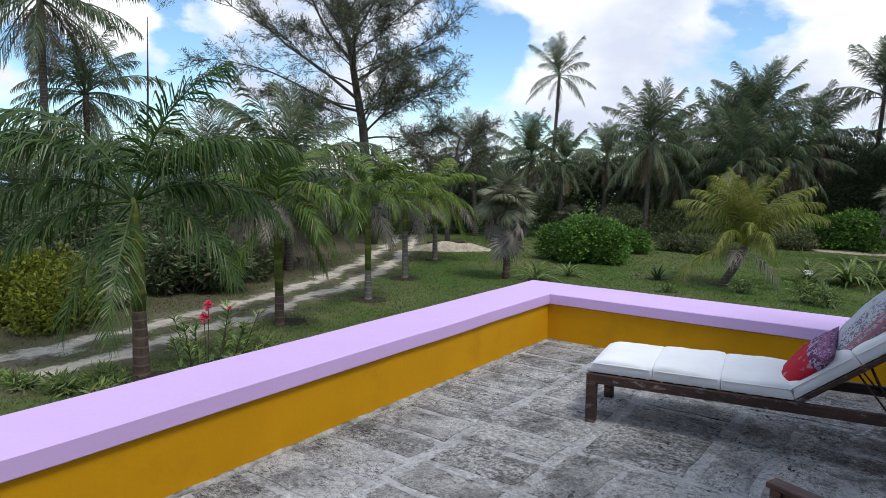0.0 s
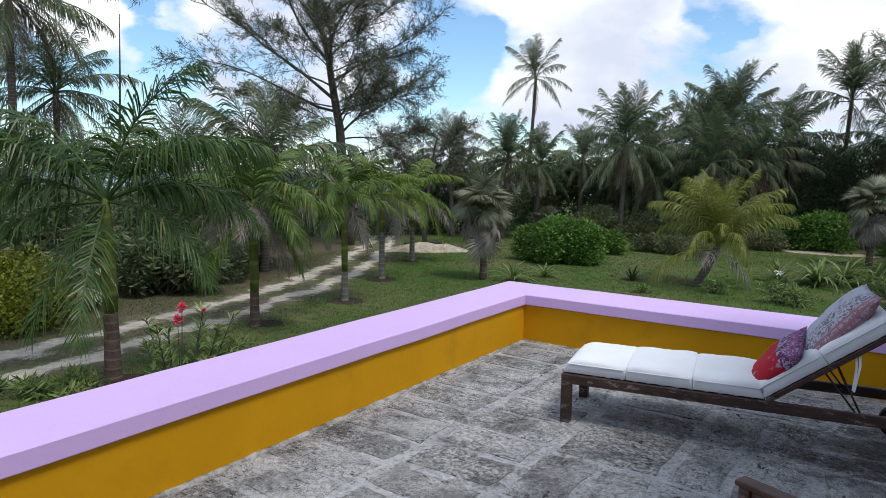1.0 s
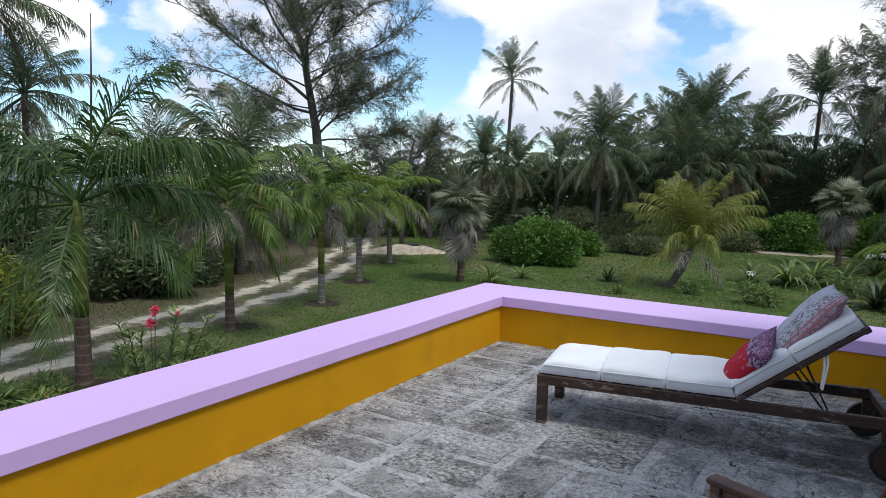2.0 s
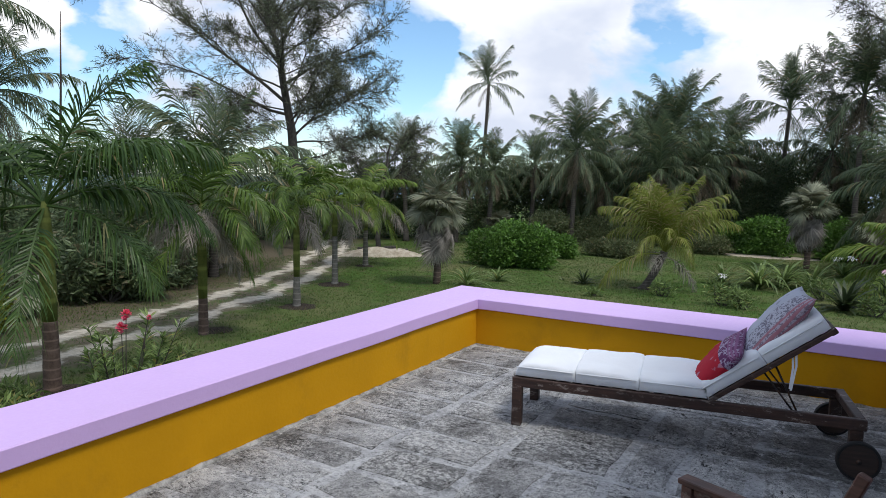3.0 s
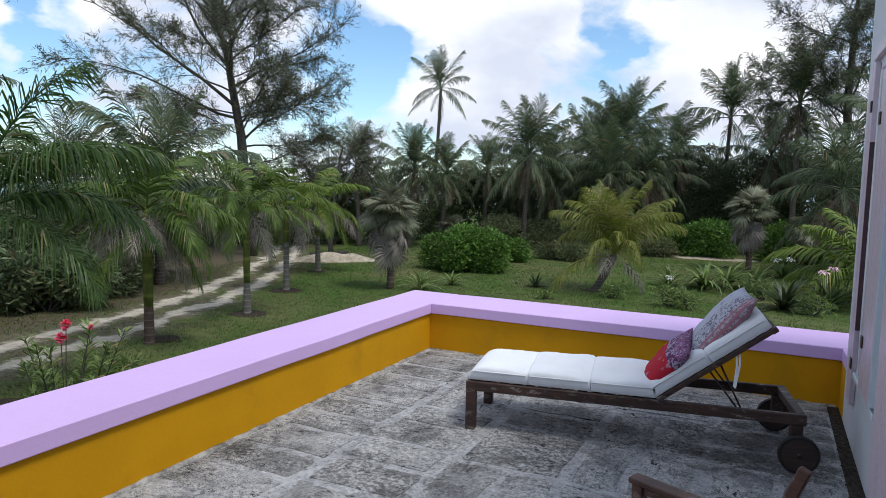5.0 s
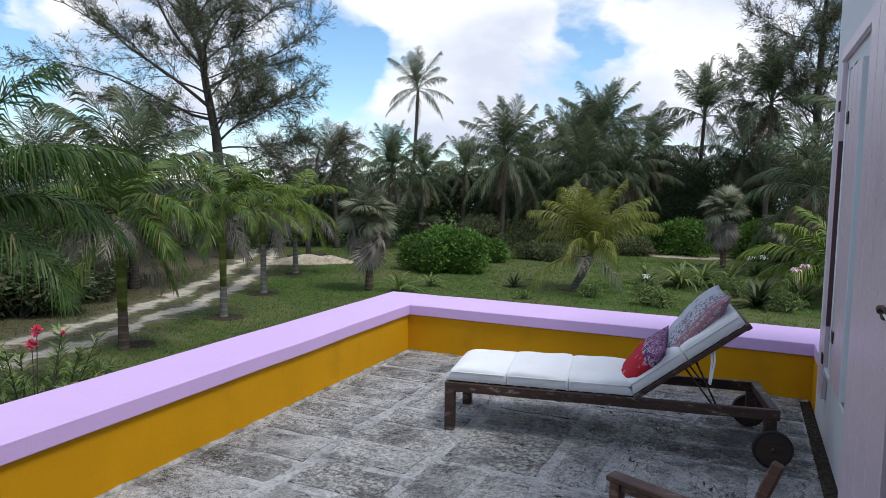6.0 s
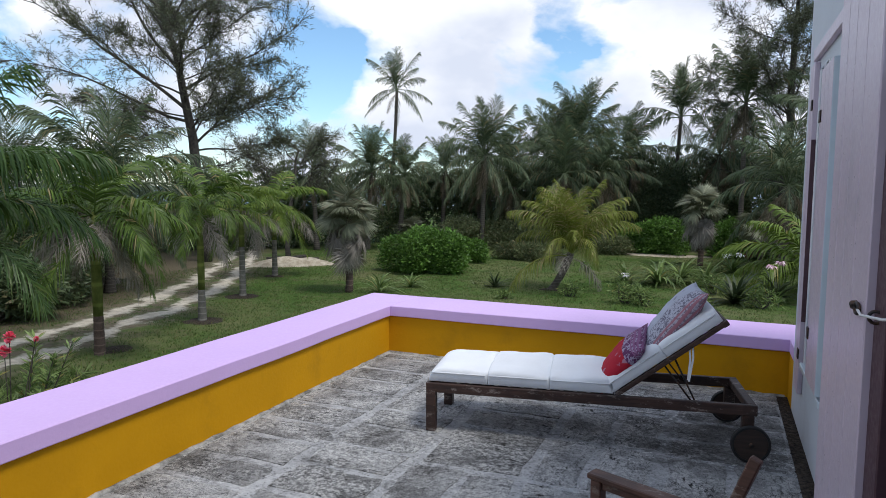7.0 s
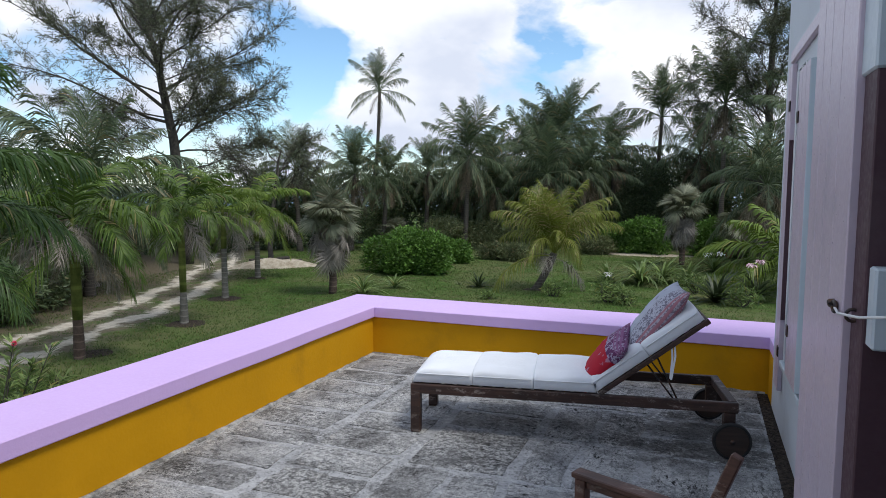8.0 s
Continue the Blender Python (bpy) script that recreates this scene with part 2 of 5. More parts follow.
def make_ground():
    k = Mat("ground", (0.08, 0.11, 0.03), 0.95, spec=0.15)
    co = k.coords(obj=False)
    sep = k.n("ShaderNodeSeparateXYZ")
    k.ln(co, sep.inputs[0])
    x, y = sep.outputs[0], sep.outputs[1]
    y1 = k.math("ADD", y, 1.5)
    bend = k.math("MULTIPLY", k.math("MULTIPLY", y1, y1), 0.0165)
    mid = k.math("SUBTRACT", k.math("SUBTRACT", -8.75, k.math("MULTIPLY", y1, 0.10)), bend)
    wob = k.math("MULTIPLY", k.math("SUBTRACT", k.noise(0.8, 5, 0.6, co), 0.5), 1.5)
    off = k.math("ADD", k.math("SUBTRACT", x, mid), wob)
    rut = k.math("ABSOLUTE", k.math("SUBTRACT", k.math("ABSOLUTE", off), 0.62))
    fineg = k.noise(60, 6, 0.7, co)
    midn = k.noise(5, 6, 0.65, co)
    ragn = k.noise(1.7, 7, 0.68, co)
    bign = k.noise(0.35, 4, 0.55, co)
    grass = k.mix(k.ramp(midn, [(0.3, 0.0), (0.7, 1.0)]), (0.046, 0.096, 0.018), (0.098, 0.165, 0.034))
    grass = k.mix(k.ramp(bign, [(0.40, 0.0), (0.66, 0.8)]), grass, (0.17, 0.165, 0.075))
    grass = k.mix(k.ramp(ragn, [(0.52, 0.0), (0.66, 0.55)]), grass, (0.15, 0.125, 0.07))
    grass = k.mix(k.ramp(fineg, [(0.35, 0.2), (0.5, 0.0)]), grass, (0.035, 0.05, 0.016))
    dirt = k.mix(k.ramp(midn, [(0.35, 0.0), (0.65, 1.0)]), (0.13, 0.105, 0.075), (0.24, 0.20, 0.145))
    sand = k.mix(k.ramp(midn, [(0.35, 0.0), (0.65, 1.0)]), (0.50, 0.44, 0.34), (0.78, 0.71, 0.60))
    # leaf litter under the thicket beyond the drive
    left = k.ramp(k.math("MULTIPLY", k.math("ADD", off, k.math("MULTIPLY", midn, 0.8)), -0.1), [(0.03, 0.0), (0.12, 0.95)])
    base = k.mix(left, grass, (0.13, 0.105, 0.07))
    # trodden verge, then the two ruts, frayed by grass
    vg = k.n("ShaderNodeMapRange")
    vg.inputs["From Min"].default_value, vg.inputs["From Max"].default_value = 2.3, 1.3
    k.ln(k.math("ADD", k.math("ABSOLUTE", off), k.math("MULTIPLY", midn, 0.9)), vg.inputs[0])
    base = k.mix(k.math("MULTIPLY", vg.outputs[0], k.ramp(ragn, [(0.42, 0.15), (0.55, 0.9)])), base, dirt)
    rt = k.n("ShaderNodeMapRange")
    rt.inputs["From Min"].default_value, rt.inputs["From Max"].default_value = 0.34, 0.14
    fray = k.math("ADD", k.math("MULTIPLY", k.math("SUBTRACT", midn, 0.5), 0.6), k.math("MULTIPLY", k.math("SUBTRACT", ragn, 0.5), 1.1))
    k.ln(k.math("ADD", rut, fray), rt.inputs[0])
    base = k.mix(k.math("MULTIPLY", rt.outputs[0], k.ramp(fineg, [(0.3, 0.7), (0.5, 1.0)])), base, sand)
    k.colour(base)
    k.bump(k.math("ADD", fineg, midn), 0.8, 0.05)
    return k.m


M_LILAC = paint_mat("lilac_paint", (0.67, 0.455, 0.785), 0.45, 0.05)
M_OCHRE = paint_mat("ochre_paint", (0.635, 0.308, 0.005), 0.72, 0.18, (0.20, 0.11, 0.015), 0.16, 0.70)
M_OCHRE.node_tree.nodes["Principled BSDF"].inputs["Specular IOR Level"].default_value = 0.15
M_HOUSE = paint_mat("pale_blue_render", (0.60, 0.64, 0.68), 0.7, 0.15)
M_SHUTTER = paint_mat("dull_lilac_paint", (0.59, 0.49, 0.56), 0.36, 0.22, (0.2, 0.22, 0.24))
M_MAROON = paint_mat("maroon_paint", (0.07, 0.03, 0.04), 0.55, 0.1)
M_STONE, M_MORTAR, M_GROUND = make_stone(), make_mortar(), make_ground()
M_TEAK = wood_mat("brown_stained_wood", (0.028, 0.013, 0.009), (0.085, 0.04, 0.026), 0, (0.27, 0.22, 0.19))
M_CHAIRWOOD = wood_mat("reddish_wood", (0.075, 0.034, 0.022), (0.165, 0.078, 0.052), 0, (0.26, 0.2, 0.16))

L_ROYAL = leaf_mat("royal_palm_leaf", (0.020, 0.050, 0.010), (0.135, 0.222, 0.05), (0.26, 0.22, 0.10), 0.05, 0.33, 0.36)
L_YELLOW = leaf_mat("yellow_green_palm_leaf", (0.152, 0.189, 0.025), (0.335, 0.35, 0.063), (0.36, 0.28, 0.14), 0.2)
L_COCO = leaf_mat("coconut_leaf", (0.040, 0.062, 0.030), (0.225, 0.28, 0.13), (0.24, 0.19, 0.09), 0.10)
L_DRY = leaf_mat("dry_frond", (0.19, 0.16, 0.12), (0.46, 0.40, 0.31), None, 0, 0.15, 0.8)
L_DRYC = leaf_mat("brown_dead_frond", (0.10, 0.078, 0.046), (0.28, 0.22, 0.13), None, 0, 0.15, 0.8)
L_THATCH = leaf_mat("fan_palm_leaf", (0.14, 0.15, 0.078), (0.42, 0.43, 0.26), (0.2, 0.17, 0.11), 0.08)
L_CASU = leaf_mat("needle_foliage", (0.055, 0.066, 0.03), (0.19, 0.20, 0.105), None, 0, 0.2)
L_BUSH = leaf_mat("bright_shrub_leaf", (0.055, 0.115, 0.018), (0.20, 0.37, 0.06))
L_DARK = leaf_mat("dark_thicket_leaf", (0.048, 0.076, 0.036), (0.20, 0.255, 0.10), (0.16, 0.13, 0.07), 0.06)
L_DEEP = leaf_mat("deep_green_tree_leaf", (0.022, 0.036, 0.016), (0.105, 0.14, 0.055), (0.12, 0.10, 0.05), 0.04)
L_YBUSH = leaf_mat("yellowish_shrub_leaf", (0.062, 0.094, 0.015), (0.3, 0.312, 0.025))
L_SCRUB = leaf_mat("olive_scrub_leaf", (0.095, 0.12, 0.045), (0.26, 0.29, 0.12), (0.24, 0.2, 0.1), 0.06)
L_LILY = leaf_mat("lily_leaf", (0.067, 0.115, 0.027), (0.305, 0.4, 0.114), (0.3, 0.26, 0.08), 0.06)
L_GRASS = leaf_mat("grass_blade", (0.052, 0.098, 0.019), (0.155, 0.235, 0.05), (0.22, 0.18, 0.08), 0.15)


def bark_mat(name, dark, light, rings=0.0):
    k = Mat(name, light, 0.9, spec=0.2)
    co = k.coords()
    c = k.mix(k.ramp(k.noise(9, 6, 0.65, co), [(0.3, 0.0), (0.7, 1.0)]), dark, light)
    if rings:
        w = k.n("ShaderNodeTexWave", wave_type="BANDS", bands_direction="Z")
        w.inputs["Scale"].default_value = rings
        w.inputs["Distortion"].default_value = 1.2
        w.inputs["Detail"].default_value = 2
        k.ln(co, w.inputs[0])
        c = k.mix(k.ramp(w.outputs[0], [(0.86, 0.0), (0.98, 0.55)]), c, tuple(min(1, v * 1.6) for v in light))
    k.colour(c)
    k.bump(k.noise(30, 5, 0.6, k.coords((1, 1, 0.3))), 0.6, 0.02)
    return k.m


B_PALM = bark_mat("palm_bark", (0.06, 0.04, 0.032), (0.14, 0.10, 0.08), 2.2)
B_GREY = bark_mat("grey_palm_bark", (0.10, 0.092, 0.078), (0.20, 0.185, 0.16), 2.2)
B_COCO = bark_mat("coconut_bark", (0.055, 0.045, 0.038), (0.125, 0.11, 0.09), 3.0)
B_SHAFT = bark_mat("green_crownshaft", (0.08, 0.10, 0.024), (0.155, 0.175, 0.045), 0.8)
B_CASU = bark_mat("rough_grey_bark", (0.035, 0.03, 0.026), (0.10, 0.09, 0.075))

# ---- mesh helpers ----


def part(name, bm, material, parent=None, label=""):
    """Link a bmesh as one mesh object under a thing."""
    me = bpy.data.meshes.new(name)
    bm.to_mesh(me)
    bm.free()
    return link(name, me, material, parent, label)


def link(name, me, material, parent=None, label=""):
    if material is not None and not me.materials:
        me.materials.append(material)
    ob = new(name, me)
    if parent is not None:
        ob.parent = parent
    if label:
        ob["label"] = label
    return ob


def data_mesh(name, verts, faces, material, smooth=False):
    me = bpy.data.meshes.new(name)
    me.from_pydata(verts, [], faces)
    if material is not None:
        me.materials.append(material)
    if smooth:
        me.polygons.foreach_set("use_smooth", [True] * len(me.polygons))
    me.update()
    return me


def thing(name, m, label, category, group="", kind=""):
    ob = new(name)
    ob.matrix_world = m
    return tagged(ob, label, category, group, kind)


def box(bm, x0, x1, y0, y1, z0, z1, bevel=0.0, m=None, seg=1):
    """Add a bevelled box to a bmesh."""
    vs = [bm.verts.new((x, y, z)) for z in (z0, z1) for y in (y0, y1) for x in (x0, x1)]
    fs = [bm.faces.new([vs[i] for i in f]) for f in ((0, 2, 3, 1), (4, 5, 7, 6), (0, 1, 5, 4), (2, 6, 7, 3), (0, 4, 6, 2), (1, 3, 7, 5))]
    if m is not None:
        bmesh.ops.transform(bm, matrix=m, verts=vs)
    if bevel > 0:
        es = list({e for f in fs for e in f.edges})
        bmesh.ops.bevel(bm, geom=es, offset=bevel, segments=seg, profile=0.5, affect="EDGES")
    return bm


def boxed(*a, **k):
    return box(bmesh.new(), *a, **k)


def tube(verts, faces, pts, radii, sides=6, cap=True):
    """Append a tube along points to vertex and face lists."""
    start = len(verts)
    n = len(pts)
    for i, p in enumerate(pts):
        p = Vector(p)
        d = (Vector(pts[min(i + 1, n - 1)]) - Vector(pts[max(i - 1, 0)]))
        d = d.normalized() if d.length > 1e-9 else Vector((0, 0, 1))
        a = d.cross(Vector((0.31, 0.95, 0.05)) if abs(d.y) < 0.9 else Vector((1, 0, 0))).normalized()
        b = d.cross(a)
        for s in range(sides):
            t = 2 * math.pi * s / sides
            verts.append(tuple(p + (a * math.cos(t) + b * math.sin(t)) * radii[i]))
    for i in range(n - 1):
        for s in range(sides):
            u, v = start + i * sides + s, start + i * sides + (s + 1) % sides
            faces.append((u, v, v + sides, u + sides))
    if cap:
        faces.append(tuple(start + (n - 1) * sides + s for s in range(sides)))
        faces.append(tuple(start + s for s in reversed(range(sides))))


def tube_mesh(name, pts, radii, material, sides=8):
    v, f = [], []
    tube(v, f, pts, radii, sides)
    return data_mesh(name, v, f, material, True)

# ---- setting ----
G = -1.55          # garden level; the terrace floor is z = 0
TOP, BAND = 0.48, 0.105


def ground_mesh():
    v, f = [], []
    xs = [-3000, -400, -120] + [-60 + 2.0 * i for i in range(51)] + [90, 300, 3000]
    ys = [-3000, -300, -60] + [-20 + 2.0 * i for i in range(51)] + [120, 400, 3000]
    for y in ys:
        for x in xs:
            near = abs(x + 5) < 60 and abs(y - 25) < 60
            v.append((x, y, G + (noise.noise((x * 0.13, y * 0.13, 0)) * 0.08 if near else 0.0)))
    n = len(xs)
    for j in range(len(ys) - 1):
        for i in range(n - 1):
            a = j * n + i
            f.append((a, a + 1, a + n + 1, a + n))
    return data_mesh("ground", v, f, M_GROUND, True)


tagged(new("ground", ground_mesh()), "mown garden lawn with a sandy two-rut drive", "ground", kind="structure")

k = Mat("sea_water", (0.03, 0.16, 0.26), 0.25)
k.bump(k.noise(0.3, 4, co=k.coords(obj=False)), 0.3, 0.5)
M_SEA = k.m
tagged(link("sea_water", data_mesh("sea_water", [(-3000, 75, G + 0.3), (3000, 75, G + 0.3), (3000, 3000, G + 0.3), (-3000, 3000, G + 0.3), (-3000, -3000, G + 0.3), (-75, -3000, G + 0.3), (-75, 75, G + 0.3)],
     [(0, 1, 2, 3), (0, 6, 5, 4)], None), M_SEA), "blue sea beyond the garden", "sea", kind="structure")

# terrace: mass below, parapets, coping
bm = boxed(-0.5, 3.62, -9.0, 0.55, G, -0.005)
part_ob = part("terrace_base", bm, M_MORTAR)
tagged(part_ob, "solid terrace base with a grey mortar bed", "terrace", kind="structure")

wall_w = thing("wall_west", pose(0, 0, 0), "low ochre parapet wall with a lilac coping", "parapet", kind="structure")
wall_n = thing("wall_north", pose(0, 0, 0), "low ochre parapet wall with a lilac coping", "parapet", kind="structure")


def wavy_slab(x0, x1, y0, y1, z0, z1, step=0.25, amp=0.004, bevel=0.006):
    """A long hand-plastered block with slightly uneven faces and soft edges."""
    bm = bmesh.new()
    along_y = (y1 - y0) > (x1 - x0)
    n = max(2, int((y1 - y0 if along_y else x1 - x0) / step))
    w = (x1 - x0) if along_y else (y1 - y0)
    h = z1 - z0
    ring = [(0, bevel), (bevel, 0), (w - bevel, 0), (w, bevel), (w, h - bevel), (w - bevel, h), (bevel, h), (0, h - bevel)]
    rows = []
    for i in range(n + 1):
        t = i / n
        row = []
        for a, b in ring:
            if along_y:
                p = Vector((x0 + a, y0 + t * (y1 - y0), z0 + b))
            else:
                p = Vector((x0 + t * (x1 - x0), y0 + a, z0 + b))
            d = noise.noise_vector(p * 1.7) * amp
            if along_y:
                d.y = 0
            else:
                d.x = 0
            row.append(bm.verts.new(p + d))
        rows.append(row)
    for i in range(n):
        for j in range(8):
            q = [rows[i][j], rows[i][(j + 1) % 8], rows[i + 1][(j + 1) % 8], rows[i + 1][j]]
            bm.faces.new(q)
    bm.faces.new(rows[0])
    bm.faces.new(list(reversed(rows[-1])))
    bmesh.ops.recalc_face_normals(bm, faces=bm.faces)
    return bm


part("parapet_body", wavy_slab(-0.53, -0.026, -9.0, 0.60, -0.02, TOP - BAND, amp=0.003), M_OCHRE, wall_w, "ochre painted plaster")
part("coping", wavy_slab(-0.56, 0.0, -9.0, 0.66, TOP - BAND + 0.001, TOP), M_LILAC, wall_w, "lilac painted coping")
part("parapet_body", wavy_slab(-0.032, 3.95, 0.026, 0.60, -0.02, TOP - BAND, amp=0.003), M_OCHRE, wall_n, "ochre painted plaster")
part("coping", wavy_slab(0.002, 3.95, 0.0, 0.662, TOP - BAND + 0.001, TOP - 0.001), M_LILAC, wall_n, "lilac painted coping")
part("outer_wall", boxed(-0.53, -0.502, -9.0, 0.6, G, -0.021), M_OCHRE, wall_w)
part("outer_wall", boxed(-0.49, 3.62, 0.552, 0.61, G, -0.021), M_OCHRE, wall_n)

# ---- plants ----
RNG = random.Random(5)


def frond(name, material, length, elev, bend, leaflet, pairs, droop, seed, vee=0.35, width=0.035, sag=0.0, stalk=0.18, twist=0.0, sweep=0.35, hang=0.5, plume=0.35, jit=1.0):
    """A feather palm leaf starting at the origin and arching along +x.
    elev: degrees at the base; bend: degrees by which it arches over; droop: how far the leaflets hang;
    jit: how unevenly they stand."""
    r = random.Random(seed)
    v, f = [], []
    n = 12
    pts, dirs = [Vector((0, 0, 0))], []
    a = radians(elev)
    side = 0.0
    for i in range(n):
        t = i / n
        ang = a - radians(bend) * (t ** 1.3)
        side += twist * 0.02
        d = Vector((math.cos(ang) * math.cos(side), math.cos(ang) * math.sin(side), math.sin(ang)))
        dirs.append(d)
        pts.append(pts[-1] + d * (length / n))
    dirs.append(dirs[-1])
    rad = [0.022 * length / 2.4 * (1 - 0.85 * i / n) + 0.003 for i in range(n + 1)]
    tube(v, f, pts, rad, 4, False)
    down = Vector((0, 0, -1))
    for i in range(pairs):
        t = stalk + (1 - stalk) * (i + r.uniform(-0.3, 0.3)) / pairs
        t = min(max(t, 0.02), 0.995)
        s = t * n
        j = min(int(s), n - 1)
        p = pts[j].lerp(pts[j + 1], s - j)
        d = dirs[j].lerp(dirs[j + 1], s - j).normalized()
        lat = d.cross(Vector((0, 0, 1)))
        lat = lat.normalized() if lat.length > 0.05 else Vector((0, 1, 0))
        upv = lat.cross(d)
        u = (t - stalk) / (1 - stalk)
        ll = leaflet * (0.22 + 0.9 * math.sin(math.pi * min(1, 0.16 + u * 0.82)) ** 0.75) * r.uniform(0.75, 1.15)
        for sgn in (-1, 1):
            if r.random() < 0.08:
                continue
            fwd = sweep + 0.5 * u + 1.3 * u ** 3 + r.uniform(-0.3, 0.3) * jit
            flat = math.sqrt(max(0.0, 1 - d.z * d.z))
            q = (lat * sgn * (1 - 0.35 * hang) + d * fwd + upv * r.uniform(vee - plume, vee + plume) + down * hang * flat * r.uniform(1 - 0.4 * jit, 1 + 0.3 * jit)).normalized()
            stiff = 0.2 + 0.8 * flat
            q1 = (q + down * droop * stiff * r.uniform(1 - 0.65 * jit, 1 + 0.5 * jit)).normalized()
            q2 = (q1 + down * (droop * 1.3 + sag) * stiff * r.uniform(0.6, 1.3)).normalized()
            w = width * r.uniform(0.8, 1.15)
            nrm = q.cross(d)
            wd = (d * 0.9 + nrm * r.uniform(-0.5, 0.5)).normalized() * w * 0.5
            b0 = len(v)
            m1 = p + q * ll * 0.3
            m2 = m1 + q1 * ll * 0.35
            tip = m2 + q2 * ll * 0.35
            v += [tuple(p - wd * 0.6), tuple(p + wd * 0.6), tuple(m1 - wd), tuple(m1 + wd), tuple(m2 - wd * 0.8), tuple(m2 + wd * 0.8), tuple(tip)]
            f += [(b0, b0 + 1, b0 + 3, b0 + 2), (b0 + 2, b0 + 3, b0 + 5, b0 + 4), (b0 + 4, b0 + 5, b0 + 6)]
    return data_mesh(name, v, f, material)


def frond_set(material, length, leaflet, pairs, droop, seed, width=0.035, elevs=((78, 55), (62, 75), (45, 85), (28, 85), (8, 75), (-15, 60)), **kw):
    """Two leaves for each age, from the upright new ones to the hanging old ones."""
    out = []
    for i, (e, b) in enumerate(elevs):
        out.append([frond("frond", material, length * (0.92 if i == 0 else 1), e, b * s, leaflet, pairs, droop * (0.7 + 0.12 * i), seed + 10 * i + j, width=width, **kw)
                    for j, s in enumerate((0.85, 1.15))])
    return out


F_ROYAL = frond_set(L_ROYAL, 2.6, 0.86, 72, 0.85, 100, 0.034, ((76, 44), (66, 84), (50, 92), (26, 84), (-4, 66), (-46, 30)), sag=0.6, sweep=0.45, hang=0.35, vee=0.35, plume=0.35, jit=0.85)
F_ROYALY = frond_set(leaf_mat("light_palm_leaf", (0.07, 0.12, 0.014), (0.25, 0.34, 0.05), (0.3, 0.24, 0.08), 0.06), 2.1, 0.62, 46, 0.8, 150, 0.044, ((74, 50), (56, 72), (40, 80), (20, 78), (-6, 62), (-38, 34)), sag=0.5, sweep=0.55, hang=0.15, vee=0.3, plume=0.2, jit=0.5)
F_YELLOW = frond_set(L_YELLOW, 2.8, 0.72, 50, 1.0, 200, 0.032, ((86, 22), (80, 46), (74, 72), (66, 96), (54, 112), (14, 84)), sag=0.6, sweep=0.75, hang=0.45, vee=0.2, plume=0.2, jit=0.75)
F_ROYALS = frond_set(leaf_mat("green_palm_leaf", (0.034, 0.07, 0.009), (0.18, 0.27, 0.038), (0.28, 0.23, 0.1), 0.08), 2.4, 0.74, 52, 0.75, 120, 0.048, ((74, 52), (56, 74), (38, 84), (18, 82), (-8, 66), (-42, 32)), sag=0.5, sweep=0.55, hang=0.15, vee=0.3, plume=0.2, jit=0.5)
F_COCO = frond_set(L_COCO, 3.5, 0.86, 46, 0.75, 300, 0.052, ((84, 14), (74, 32), (60, 54), (40, 72), (8, 62), (-30, 40)), vee=0.15, sag=0.6, sweep=1.05, hang=0.5, plume=0.3, jit=0.85)
F_DRYF = frond_set(L_DRY, 1.9, 0.66, 56, 1.4, 400, 0.026, ((12, 88), (-12, 72), (-40, 44)), sag=0.9, plume=0.7)
F_CDRY = frond_set(L_DRYC, 2.8, 0.6, 40, 1.6, 450, 0.04, ((-40, 42), (-58, 25)), sag=0.6)


